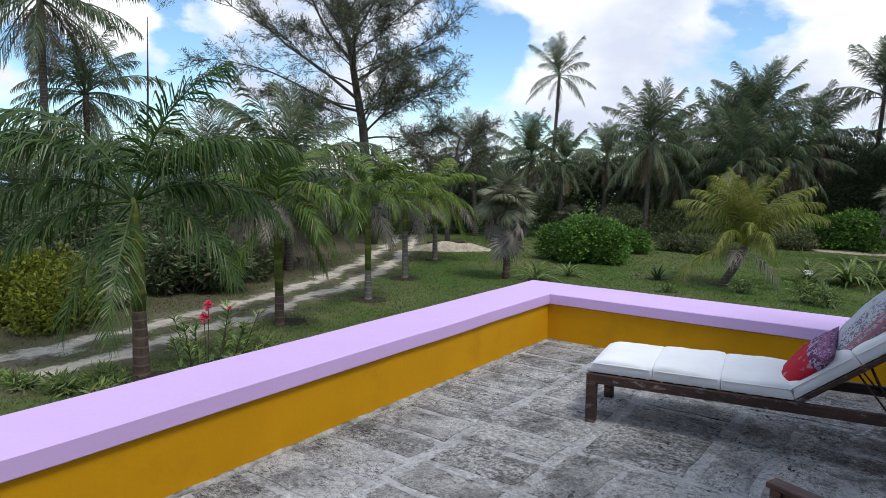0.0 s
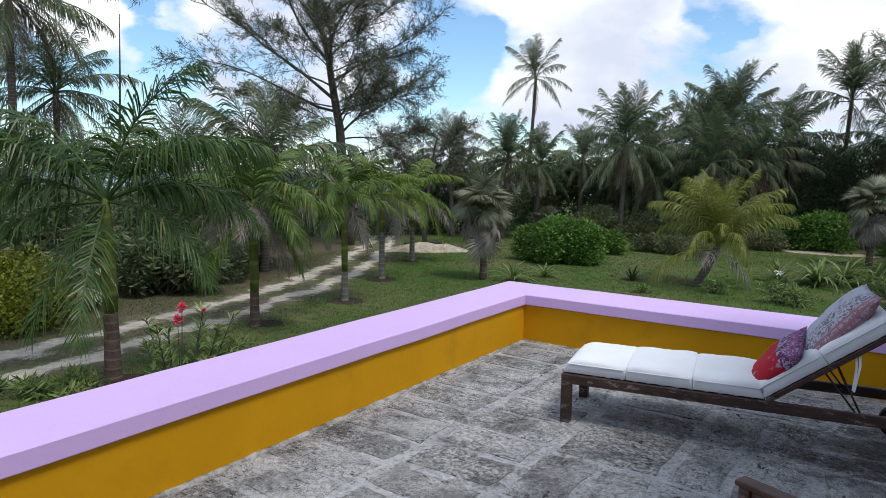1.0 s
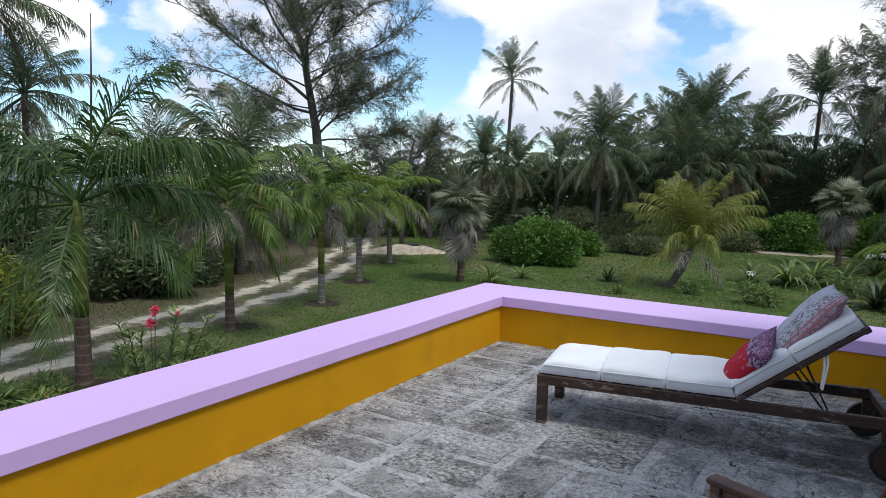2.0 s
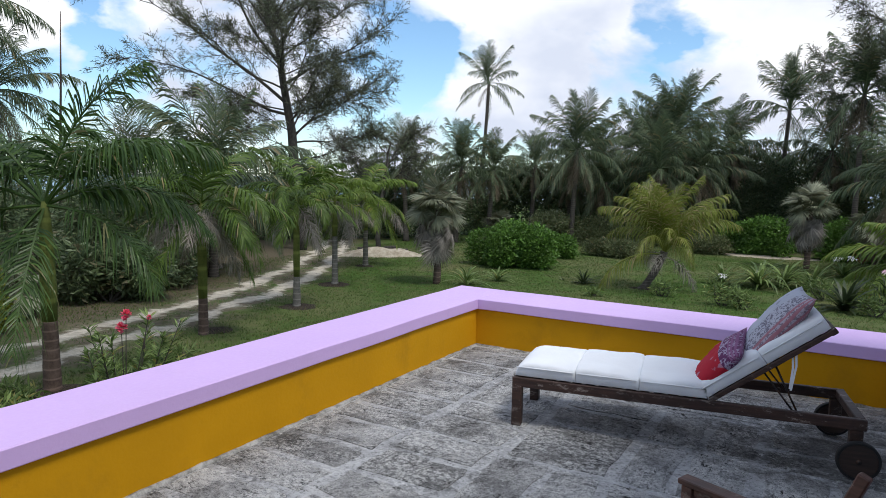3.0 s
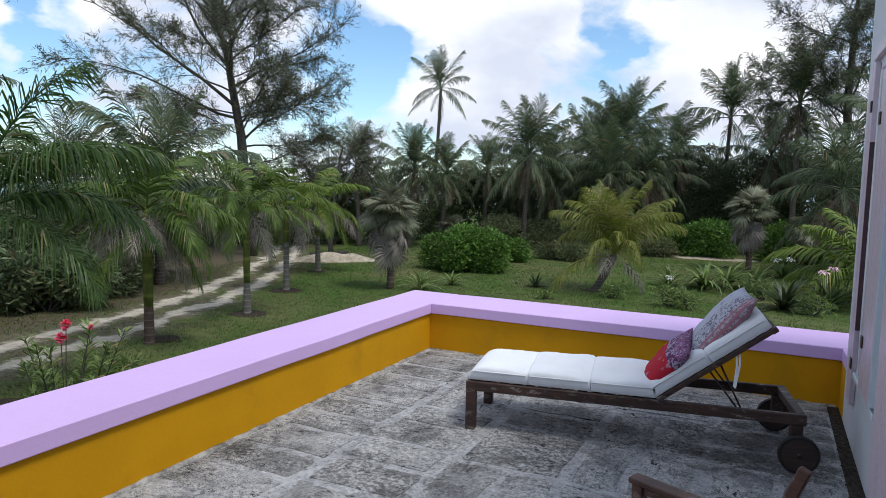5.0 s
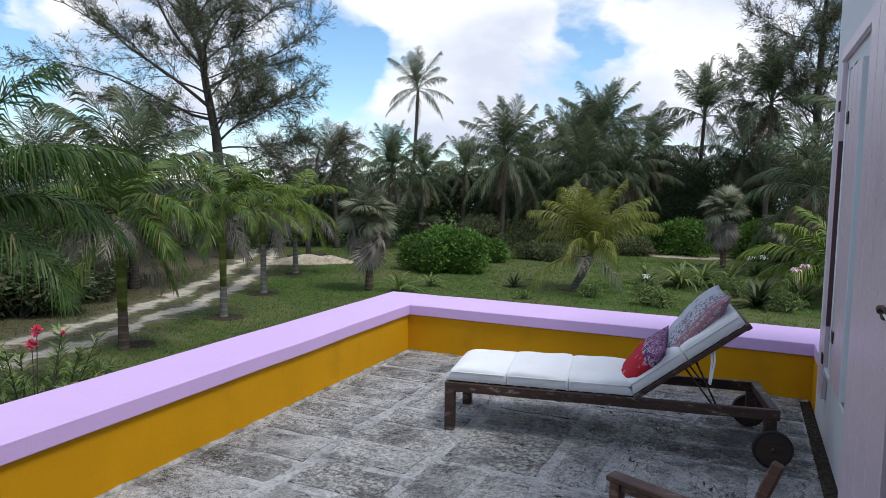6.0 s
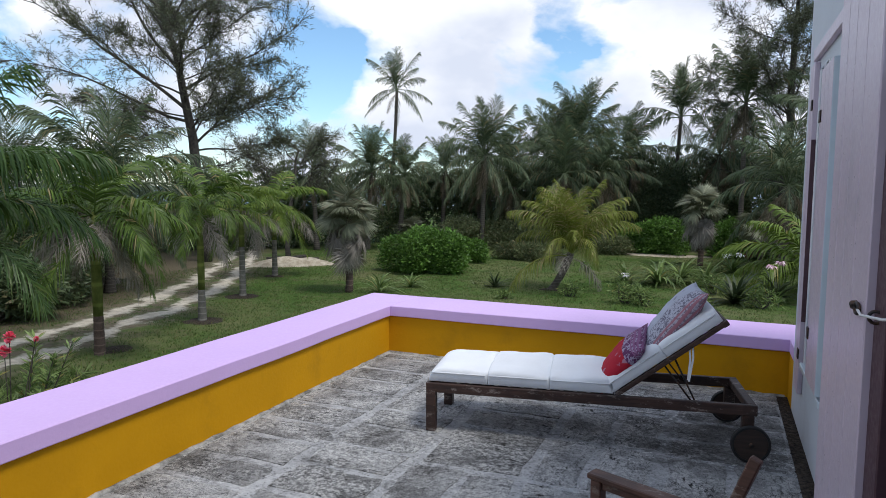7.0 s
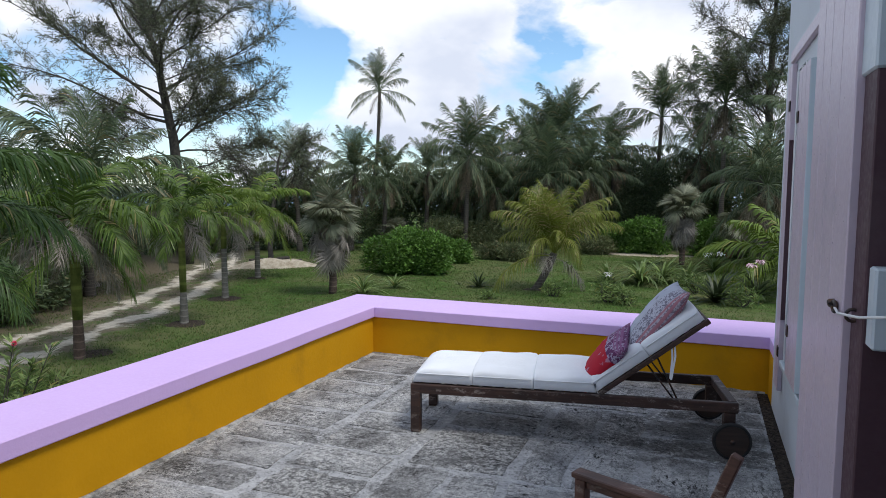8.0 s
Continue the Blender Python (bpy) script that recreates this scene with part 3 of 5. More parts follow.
def palm(name, base, height, sets, counts, label, lean=(0, 0), trunk_r=(0.14, 0.09), shaft=0.0, bark=None, dry=(), scale=1.0, seed=0, category="palm tree", group="", curve=0.0, extra=()):
    """A feather palm: trunk, optional green crownshaft, and each leaf as its own part."""
    r = random.Random(seed)
    root = thing(name, pose(*base), label, category, group)
    n = 12
    pts, rad = [], []
    for i in range(n + 1):
        t = i / n
        b = t + curve * math.sin(math.pi * t)
        pts.append((lean[0] * b, lean[1] * b, -0.12 + (height + 0.12) * t))
        flare = 0.5 * max(0, 1 - t * 6) ** 1.5
        ring = 1 + 0.035 * (i % 2)
        rad.append((trunk_r[0] + (trunk_r[1] - trunk_r[0]) * t) * (1 + flare) * ring)
    link("trunk", tube_mesh("trunk", pts, rad, bark or B_COCO, 10), None, root)
    top = Vector(pts[-1])
    if shaft:
        sp = [top + Vector((0, 0, shaft * s)) for s in (-0.02, 0.2, 0.5, 0.75, 0.88)]
        link("crownshaft", tube_mesh("crownshaft", sp, [trunk_r[1] * q for q in (1.02, 1.12, 1.0, 0.75, 0.45)], B_SHAFT, 10), None, root, "smooth green crownshaft")
        top = top + Vector((0, 0, shaft * 0.85))
    ang = r.uniform(0, 6.28)
    for ring, c in zip(sets, counts):
        for i in range(c):
            ang += 2.399963 + r.uniform(-0.25, 0.25)
            ob = link("frond", r.choice(ring), None, root)
            ob.matrix_local = Matrix.LocRotScale(top + Vector((0, 0, r.uniform(-0.12, 0.05))), Euler((radians(r.uniform(-7, 7)), radians(r.uniform(-8, 8)), ang)), Vector((1, 1, 1)) * scale * r.uniform(0.88, 1.1))
    for ring_no, az, sc in extra:
        ob = link("frond", r.choice(sets[ring_no]), None, root)
        ob.matrix_local = Matrix.LocRotScale(top, Euler((0, 0, radians(az))), Vector((1, 1, 1)) * scale * sc)
    for ring, c in dry:
        for i in range(c):
            ang += 2.399963 + r.uniform(-0.4, 0.4)
            ob = link("dead_frond", r.choice(r.choice(ring)), None, root, "dry brown hanging leaf")
            ob.matrix_local = Matrix.LocRotScale(top + Vector((0, 0, -0.15)), Euler((0, radians(r.uniform(-8, 8)), ang)), Vector((1, 1, 1)) * scale * r.uniform(0.8, 1.05))
    return root


def fan_leaf(name, material, stalk, radius, segs, spread, droop, seed):
    """A fan palm leaf: a stalk along +x, then pointed segments radiating from its end."""
    r = random.Random(seed)
    v, f = [], []
    tube(v, f, [(0, 0, 0), (stalk * 0.5, 0, 0.05), (stalk, 0, 0)], [0.012, 0.01, 0.008], 4, False)
    hub = Vector((stalk, 0, 0))
    for i in range(segs):
        t = (i + 0.5) / segs * 2 - 1
        a = radians(spread) * t
        d = Vector((math.cos(a) * 0.72, math.sin(a), -math.cos(a) * 0.70 + r.uniform(-0.06, 0.14)))
        ll = radius * (1 - 0.25 * abs(t)) * r.uniform(0.9, 1.1)
        side = Vector((-math.sin(a), math.cos(a), r.uniform(-0.5, 0.5))) * ll * 0.045
        m1 = hub + d * ll * 0.55
        tip = hub + d * ll * 0.95 + Vector((0, 0, -ll * droop * r.uniform(0.4, 1.3)))
        b0 = len(v)
        v += [tuple(hub), tuple(m1 - side), tuple(m1 + side), tuple(tip)]
        f += [(b0, b0 + 1, b0 + 2), (b0 + 1, b0 + 3, b0 + 2)]
    return data_mesh(name, v, f, material)


FAN = [fan_leaf("fan_leaf", L_THATCH, 0.55, 0.62, 40, 150, 0.25, 500 + i) for i in range(4)]
FAN_DRY = [fan_leaf("dry_fan_leaf", L_DRY, 0.45, 0.6, 30, 120, 0.5, 520 + i) for i in range(3)]


def fan_palm(name, base, height, crown_r, count, dead, label, seed, trunk_r=0.1):
    r = random.Random(seed)
    root = thing(name, pose(*base), label, "palm tree")
    pts = [(0.03 * math.sin(i), 0.02 * i / 5, -0.1 + (height + 0.1) * i / 8) for i in range(9)]
    link("trunk", tube_mesh("trunk", pts, [trunk_r * (1.25 - 0.3 * i / 8) for i in range(9)], B_PALM, 9), None, root)
    for i in range(count):
        el = 88 - 96 * (i / count) ** 0.8
        ob = link("fan_leaf", r.choice(FAN), None, root)
        ob.matrix_local = Matrix.LocRotScale((0, 0, height + r.uniform(-0.2, 0.08)), Euler((radians(r.uniform(-50, 50)), radians(-el + r.uniform(-22, 16)), i * 2.4 + r.uniform(-0.2, 0.2))), Vector((1, 1, 1)) * crown_r * r.uniform(0.85, 1.1))
    for i in range(dead):
        ob = link("dead_leaf", r.choice(FAN_DRY), None, root, "dry brown hanging leaf")
        ob.matrix_local = Matrix.LocRotScale((0, 0, height * r.uniform(0.58, 0.98)), Euler((radians(r.uniform(-40, 40)), radians(r.uniform(8, 58)), i * 2.4)), Vector((1, 1, 1)) * crown_r * r.uniform(0.8, 1.1))
    return root


def leaf_cloud(v, f, blobs, count, size, seed, shell=0.55, stretch=1.7, zmin=None):
    """Scatter folded leaves through the outer part of lumpy clumps (centre, radii)."""
    r = random.Random(seed)
    vol = [max(0.05, (b[1][0] * b[1][1] * b[1][2]) ** 0.67) for b in blobs]
    tot = sum(vol)
    for (c, rad), w in zip(blobs, vol):
        for _ in range(int(count * w / tot)):
            u = r.uniform(-1, 1)
            a = r.uniform(0, 2 * math.pi)
            s = math.sqrt(1 - u * u)
            n = Vector((s * math.cos(a), s * math.sin(a), u))
            lump = 0.86 + 0.22 * noise.noise(Vector(c) * 1.3 + n * 2.4)
            d = (shell + (1 - shell) * r.random() ** 0.6) * lump
            if r.random() < 0.07:
                d *= 1.1
            p = Vector((c[0] + n.x * rad[0] * d, c[1] + n.y * rad[1] * d, c[2] + n.z * rad[2] * d))
            if zmin is not None and p.z < zmin:
                continue
            ax = (n * 0.5 + Vector((r.uniform(-1, 1), r.uniform(-1, 1), r.uniform(-0.6, 0.9)))).normalized()
            sd = ax.cross(Vector((r.uniform(-1, 1), r.uniform(-1, 1), r.uniform(-0.3, 1.0)))).normalized()
            fold = ax.cross(sd)
            ll = size * r.uniform(0.65, 1.35)
            w2 = ll / stretch / 2
            b0 = len(v)
            v += [tuple(p), tuple(p + ax * ll * 0.5 + sd * w2 + fold * w2 * 0.35), tuple(p + ax * ll), tuple(p + ax * ll * 0.5 - sd * w2 + fold * w2 * 0.35)]
            f += [(b0, b0 + 1, b0 + 2), (b0, b0 + 2, b0 + 3)]


def twigs(v, f, base, blobs, r, thick=0.03):
    for c, rad in blobs:
        mid = (base[0] * 0.5 + c[0] * 0.5 + r.uniform(-0.1, 0.1), base[1] * 0.5 + c[1] * 0.5 + r.uniform(-0.1, 0.1), base[2] * 0.55 + c[2] * 0.45)
        tube(v, f, [base, mid, c], [thick, thick * 0.7, thick * 0.3], 5, False)
        for _ in range(4):
            e = (c[0] + r.uniform(-0.7, 0.7) * rad[0], c[1] + r.uniform(-0.7, 0.7) * rad[1], c[2] + r.uniform(-0.2, 0.8) * rad[2])
            tube(v, f, [mid, c if r.random() < 0.5 else mid, e], [thick * 0.4, thick * 0.3, thick * 0.12], 4, False)


def shrub(name, at, size, height, leaves, leaf_size, material, label, seed, lobes=9, stretch=1.7, kind="", category="shrub", dome=0.25, lump=(0.3, 0.5), skirt=False):
    """A rounded shrub: stems, and a crown of many leaves on uneven lobes. size: half widths in x and y."""
    r = random.Random(seed)
    root = thing(name, pose(*at), label, category, kind=kind)
    blobs = []
    for i in range(lobes):
        a = r.uniform(0, 6.28)
        d = math.sqrt(r.random()) * 0.72
        x, y = math.cos(a) * d * size[0], math.sin(a) * d * size[1]
        rr = r.uniform(*lump)
        hz = height * (0.62 - dome * d) * r.uniform(0.85, 1.15)
        blobs.append(((x, y, hz), (rr * size[0] + 0.12, rr * size[1] + 0.12, height * r.uniform(0.34, 0.46) * (1 - 0.6 * (dome - 0.25) / 0.35))))
    if skirt:
        blobs += [((c[0] * 1.1, c[1] * 1.1, height * 0.22), (q[0], q[1], height * 0.26)) for c, q in blobs]
    v, f = [], []
    twigs(v, f, (0, 0, -0.05), blobs, r, 0.025)
    link("stem", data_mesh("stem", v, f, B_CASU), None, root)
    v, f = [], []
    leaf_cloud(v, f, blobs, leaves, leaf_size, seed, 0.5, stretch, 0.0)
    link("crown", data_mesh("crown", v, f, material), None, root)
    return root


def strap_plant(name, at, count, length, width, material, label, seed, spread=55, arch=70, category="plant", flower=None):
    """A tuft of long arching leaves from one root."""
    r = random.Random(seed)
    root = thing(name, pose(*at), label, category)
    v, f = [], []
    for i in range(count):
        az = r.uniform(0, 6.28)
        el = radians(88 - spread * r.random() ** 0.7)
        ll = length * r.uniform(0.6, 1.1)
        p = Vector((0, 0, -0.03))
        b0 = len(v)
        n = 5
        for j in range(n + 1):
            t = j / n
            w = width * (0.55 + 0.9 * math.sin(math.pi * (0.12 + 0.8 * t)) - 0.5 * t) * 0.5 if j < n else 0.002
            sd = Vector((-math.sin(az), math.cos(az), 0)) * max(w, 0.002)
            v += [tuple(p - sd), tuple(p + sd)]
            e = el - radians(arch) * t * r.uniform(0.8, 1.1)
            p = p + Vector((math.cos(e) * math.cos(az), math.cos(e) * math.sin(az), math.sin(e))) * ll / n
        for j in range(n):
            f.append((b0 + 2 * j, b0 + 2 * j + 1, b0 + 2 * j + 3, b0 + 2 * j + 2))
    link("leaves", data_mesh("leaves", v, f, material), None, root)
    if flower:
        fm, heads = flower
        for (dx, dy, dz, s) in heads:
            v, f = [], []
            tube(v, f, [(dx * 0.3, dy * 0.3, 0), (dx * 0.8, dy * 0.8, dz * 0.6), (dx, dy, dz)], [0.012, 0.01, 0.008], 5, False)
            link("flower_stalk", data_mesh("flower_stalk", v, f, L_LILY), None, root)
            v, f = [], []
            for q in range(7):
                c = Vector((dx, dy, dz)) + Vector((r.uniform(-1, 1), r.uniform(-1, 1), r.uniform(-0.5, 0.7))) * s * 0.6
                for pz in range(6):
                    a = pz * 1.047 + q
                    d = Vector((math.cos(a), math.sin(a), 0.25 + r.uniform(-0.3, 0.3))) * s * 0.75
                    sd = Vector((-math.sin(a), math.cos(a), 0)) * s * 0.13
                    b0 = len(v)
                    v += [tuple(c), tuple(c + d * 0.5 + sd), tuple(c + d + Vector((0, 0, -s * 0.35))), tuple(c + d * 0.5 - sd)]
                    f += [(b0, b0 + 1, b0 + 2, b0 + 3)]
            link("flower_head", data_mesh("flower_head", v, f, fm), None, root, "open spidery flower")
    return root


def casuarina(name, base, height, limbs, label, seed, right=0.0, lean=0.0, needles=1.0, trunk_r=0.25):
    """A feathery tree: tapering trunk, rising limbs, branches, and sprays of fine needles.
    limbs: rows of (height, azimuth from the direction right, elevation, length)."""
    r = random.Random(seed)
    root = thing(name, pose(*base), label, "tree")
    rt = radians(right)
    n = 12
    tpts = []
    for i in range(n + 1):
        t = i / n
        off = lean * t ** 1.6
        tpts.append(Vector((math.cos(rt) * off + 0.25 * noise.noise((i * 0.5, seed, 0)), math.sin(rt) * off + 0.25 * noise.noise((seed, i * 0.5, 3)), -0.2 + height * t)))
    v, f = [], []
    tube(v, f, tpts, [trunk_r * (1 - t / n) ** 0.8 + 0.03 for t in range(n + 1)], 10)
    link("trunk", data_mesh("trunk", v, f, B_CASU, True), None, root)
    lv, lf = [], []

    def wob(d, k):
        return (d + Vector((r.uniform(-k, k), r.uniform(-k, k), r.uniform(-k, k)))).normalized()

    def spray(p, d):
        for _ in range(int(12 * needles)):
            q = p + Vector((r.gauss(0, 0.075), r.gauss(0, 0.075), r.gauss(0, 0.065)))
            e = (d * r.uniform(0.3, 1.3) + Vector((r.uniform(-0.7, 0.7), r.uniform(-0.7, 0.7), r.uniform(-0.8, 0.4)))).normalized() * r.uniform(0.10, 0.26)
            sd = e.cross(Vector((r.uniform(-1, 1), r.uniform(-1, 1), r.uniform(-1, 1)))).normalized() * 0.015
            b0 = len(lv)
            lv.extend([tuple(q - sd), tuple(q + sd), tuple(q + e)])
            lf.append((b0, b0 + 1, b0 + 2))

    for h, az, el, ln in limbs:
        s = min(0.97, (h + 0.2) / height) * n
        j = min(int(s), n - 1)
        p = tpts[j].lerp(tpts[j + 1], s - j)
        a, e = rt + radians(az), radians(el)
        d = Vector((math.cos(a) * math.cos(e), math.sin(a) * math.cos(e), math.sin(e)))
        m, d0 = 8, d
        pts = [p]
        for q in range(m):
            d = wob(d + d0 * 0.25, 0.24)
            pts.append(pts[-1] + d * ln / m)
        bv, bf = [], []
        r0 = 0.0135 * ln * (0.8 if el < 40 else 1.0)
        tube(bv, bf, pts, [max(0.012, r0 * (1 - q / (m + 1.0))) for q in range(m + 1)], 6, False)
        for q in range(2 if needles > 0.3 else 4, m + 1):
            for w in range(3 if q > 4 else 2):
                bd = wob(d * 0.9, 0.75)
                bl = ln * r.uniform(0.18, 0.42) * (1.15 - 0.5 * q / m)
                bp = [pts[q]]
                for z in range(4):
                    bd = wob(bd + Vector((0, 0, 0.04)), 0.16)
                    bp.append(bp[-1] + bd * bl / 4)
                tube(bv, bf, bp, [0.018, 0.014, 0.010, 0.008, 0.005], 4, False)
                for z in range(1, 5):
                    for y in range(3):
                        td = wob(bd, 0.8)
                        tl = r.uniform(0.18, 0.5)
                        e1 = bp[z] + td * tl
                        tube(bv, bf, [bp[z], e1], [0.008, 0.004], 3, False)
                        spray(e1, td)
                        if r.random() < 0.6:
                            spray(bp[z].lerp(e1, 0.5), td)
        link("limb", data_mesh("limb", bv, bf, B_CASU), None, root)
    link("crown", data_mesh("crown", lv, lf, L_CASU), None, root, "sparse grey-green needle sprays")
    return root


# ---- garden ----
palm("royal_palm", (-6.70, -0.66, G), 1.1, F_ROYAL, (0, 0, 0, 0, 0, 0), "young royal palm with a ringed brown trunk and drooping leaves", shaft=1.95, trunk_r=(0.13, 0.10), bark=B_PALM, scale=1.1, seed=11, group="royal palms along the drive",
     extra=((0, 38, 0.95), (1, 222, 1.0), (2, 205, 1.02), (2, 238, 0.95), (3, 218, 1.0), (2, 40, 0.95), (2, 12, 0.9), (3, 55, 0.9), (1, 128, 0.9), (2, 165, 0.9), (3, 95, 0.9), (5, 312, 0.80), (5, 268, 0.78), (4, 20, 0.8), (4, 225, 0.8)))
palm("royal_palm", (-7.73, 2.92, G), 0.8, F_ROYALS, (1, 2, 3, 4, 3, 2), "young royal palm with a banded trunk and hanging dry leaves", shaft=2.2, trunk_r=(0.105, 0.085), bark=B_PALM, dry=((F_DRYF, 8),), scale=0.82, seed=12, group="royal palms along the drive")
palm("royal_palm", (-8.23, 6.16, G), 0.8, F_ROYALS, (1, 2, 3, 3, 3, 1), "young royal palm with a green crownshaft beside the drive", shaft=2.25, trunk_r=(0.11, 0.075), bark=B_GREY, dry=((F_DRYF, 6),), scale=0.70, seed=13, group="royal palms along the drive")
palm("royal_palm", (-9.75, 9.44, G), 1.5, F_ROYALY, (1, 2, 3, 3, 2, 1), "young palm with light green leaves on a grey trunk", shaft=1.35, trunk_r=(0.10, 0.075), bark=B_GREY, dry=((F_DRYF, 8),), scale=0.8, seed=14, group="royal palms along the drive")
palm("royal_palm", (-11.6, 13.4, G), 1.35, F_ROYALY, (0, 2, 4, 4, 4, 2), "young palm with bright yellow-green leaves near the drive", shaft=1.4, trunk_r=(0.11, 0.08), bark=B_GREY, dry=((F_DRYF, 3),), scale=1.0, seed=15, group="royal palms along the drive")
fan_palm("fan_palm", (-7.42, 11.53, G), 2.3, 0.95, 36, 30, "grey-green fan palm with a skirt of dead leaves", 21)
fan_palm("fan_palm", (2.35, 23.45, G), 2.4, 1.0, 34, 28, "dull grey fan palm beside green shrubs", 22)
palm("coconut_palm", (-1.85, 14.45, G), 1.2, F_YELLOW, (4, 6, 6, 6, 4, 2), "small yellow-green coconut palm leaning on the lawn", lean=(0.65, 0.1), trunk_r=(0.12, 0.11), bark=B_COCO, dry=((F_DRYF[:2], 3),), scale=0.90, seed=31, curve=0.1)
palm("coconut_palm", (5.75, 16.8, G), 0.8, F_ROYALY, (2, 4, 5, 4, 3, 1), "young coconut palm with pale green leaves", trunk_r=(0.14, 0.12), bark=B_COCO, scale=1.35, seed=32)

# tall coconut palms round the garden: base, height, lean, scale
COCOS = [((-17.9, 34.0), 9.8, (0.7, 0.2), 0.86, (3, 3, 2, 3, 4, 3)),
         ((-8.3, 26.2), 5.0, (0.2, 0), 0.92, (4, 6, 5, 6, 7, 7)),
         ((-6.3, 30.6), 5.1, (0.3, 0), 0.95, (4, 6, 5, 6, 7, 7)),
         ((-4.6, 27.5), 4.1, (0.3, 0), 0.85, (4, 5, 5, 6, 7, 7)),
         ((-4.2, 30.5), 6.1, (0.1, 0), 1.0, (4, 6, 6, 6, 7, 7)),
         ((-1.5, 33.0), 5.2, (-0.3, 0), 0.9, (3, 5, 5, 6, 7, 6)),
         ((0.5, 34.0), 7.4, (0.3, 0), 0.95, (4, 6, 4, 3, 3, 2)),
         ((2.6, 33.0), 5.2, (0.3, 0), 0.9, (3, 5, 5, 5, 6, 6)),
         ((4.0, 30.1), 7.6, (0.0, 0), 1.0, (4, 6, 4, 4, 5, 5)),
         ((5.3, 21.2), 3.5, (0.0, 0), 0.92, (2, 3, 5, 5, 5, 4)),
         ((7.6, 25.0), 5.5, (0.0, 0), 1.0, (2, 3, 5, 5, 5, 3)),
         ((-11.7, 29.0), 4.3, (0.2, 0), 0.66, (4, 5, 4, 5, 6, 6)),
         ((-9.8, 29.8), 3.7, (0.2, 0), 0.75, (4, 5, 4, 5, 6, 6)),
         ((-16.0, 22.7), 4.3, (-0.2, 0), 0.72, (4, 6, 5, 6, 7, 6)),
         ((-13.6, 23.6), 4.1, (0.3, 0), 0.78, (4, 6, 5, 6, 7, 6)),
         ((-12.2, 24.5), 3.9, (0.3, 0), 0.68, (3, 5, 4, 6, 7, 6)),
         ((-21.4, 5.6), 6.0, (0.2, 0), 0.80, (2, 4, 5, 7, 8, 7)),
         ((-18.95, 3.2), 8.5, (0.3, 0), 0.95, (1, 3, 4, 5, 8, 8)),
         ((-13.9, 8.4), 3.4, (0.1, 0), 1.0, (1, 4, 6, 7, 6, 4)),
         ((-17.5, 2.0), 2.2, (0.0, 0), 0.85, (2, 4, 4, 4, 3, 2)),
         ((-23.0, 12.0), 3.5, (0.0, 0), 0.9, (2, 4, 5, 5, 3, 2)),
         ((-9.2, 32.5), 4.4, (0.2, 0), 0.8, (4, 5, 5, 5, 5, 5)),
         ((-7.2, 28.6), 3.4, (-0.1, 0), 0.85, (3, 5, 5, 6, 6, 6)),
         ((-2.8, 29.0), 4.2, (0.2, 0), 0.85, (3, 5, 5, 6, 6, 6)),
         ((-5.4, 33.5), 5.9, (0.1, 0), 0.85, (4, 5, 5, 5, 5, 5))]
for i, ((x, y), h, ln_, sc, cnt) in enumerate(COCOS):
    palm("coconut_palm", (x, y, G), h - 0.15, F_COCO, cnt, "tall coconut palm with dark green leaves" if h > 7 else "coconut palm with dark green arching leaves",
         lean=ln_, trunk_r=(0.14, 0.095), bark=B_COCO, dry=((F_CDRY, 12),) if i not in (0, 6) else ((F_CDRY, 1),), scale=sc * 0.94, seed=40 + i, group="coconut palms round the garden", curve=0.15 if i == 0 else 0)

LIMBS_TALL = [(6.4, 180, 34, 7.4), (5.9, 178, 19, 6.6), (6.1, 186, 4, 3.6), (8.0, 176, 58, 6.0), (7.0, 200, 28, 4.6), (7.2, 2, 46, 5.4), (8.2, -4, 38, 4.2), (5.9, 4, 16, 4.2), (4.7, -3, 10, 4.1),
              (4.9, 8, 36, 4.4), (8.6, 6, 58, 5.4), (7.4, 95, 45, 4.6), (6.6, -85, 40, 4.4), (9.2, 165, 48, 4.2), (9.4, 20, 48, 3.8), (5.6, -60, 24, 4.2), (5.4, 70, 26, 4.4), (9.8, -30, 55, 4.0), (3.9, 20, 14, 3.6), (10.2, 190, 45, 3.8),
              (6.8, 20, 50, 3.0), (7.8, 150, 35, 3.0), (5.2, 160, 30, 2.8), (6.2, 40, 30, 3.2), (8.8, -50, 30, 3.2), (9.0, 100, 40, 3.0), (7.6, -20, 20, 3.4), (5.0, -20, 45, 3.0), (9.6, 0, 30, 3.6), (4.4, 200, 20, 3.0)]
casuarina("casuarina_tree", (-17.3, 16.15, G), 13.0, LIMBS_TALL, "tall airy casuarina with grey bark and thin foliage", 61, 44, -1.7, 0.5)
_r = random.Random(9)
LIMBS_RIGHT = [(3.0 + 0.42 * i, i * 137.5, 20 + 30 * _r.random(), (5.6 - 0.13 * i) * _r.uniform(0.75, 1.1)) for i in range(28)]
casuarina("casuarina_tree", (5.9, 30.8, G), 15.5, LIMBS_RIGHT, "dark feathery casuarina behind the palms", 62, 0, 0.3, 0.5)
LIMBS_SMALL = [(1.6 + 0.45 * i, i * 137.5, 25 + 30 * _r.random(), (3.2 - 0.14 * i) * _r.uniform(0.8, 1.1)) for i in range(7)]
casuarina("casuarina_tree", (-14.6, 18.2, G), 5.0, LIMBS_SMALL, "small airy casuarina beside the tall one", 63, 44, 0.6, 0.2, 0.10)

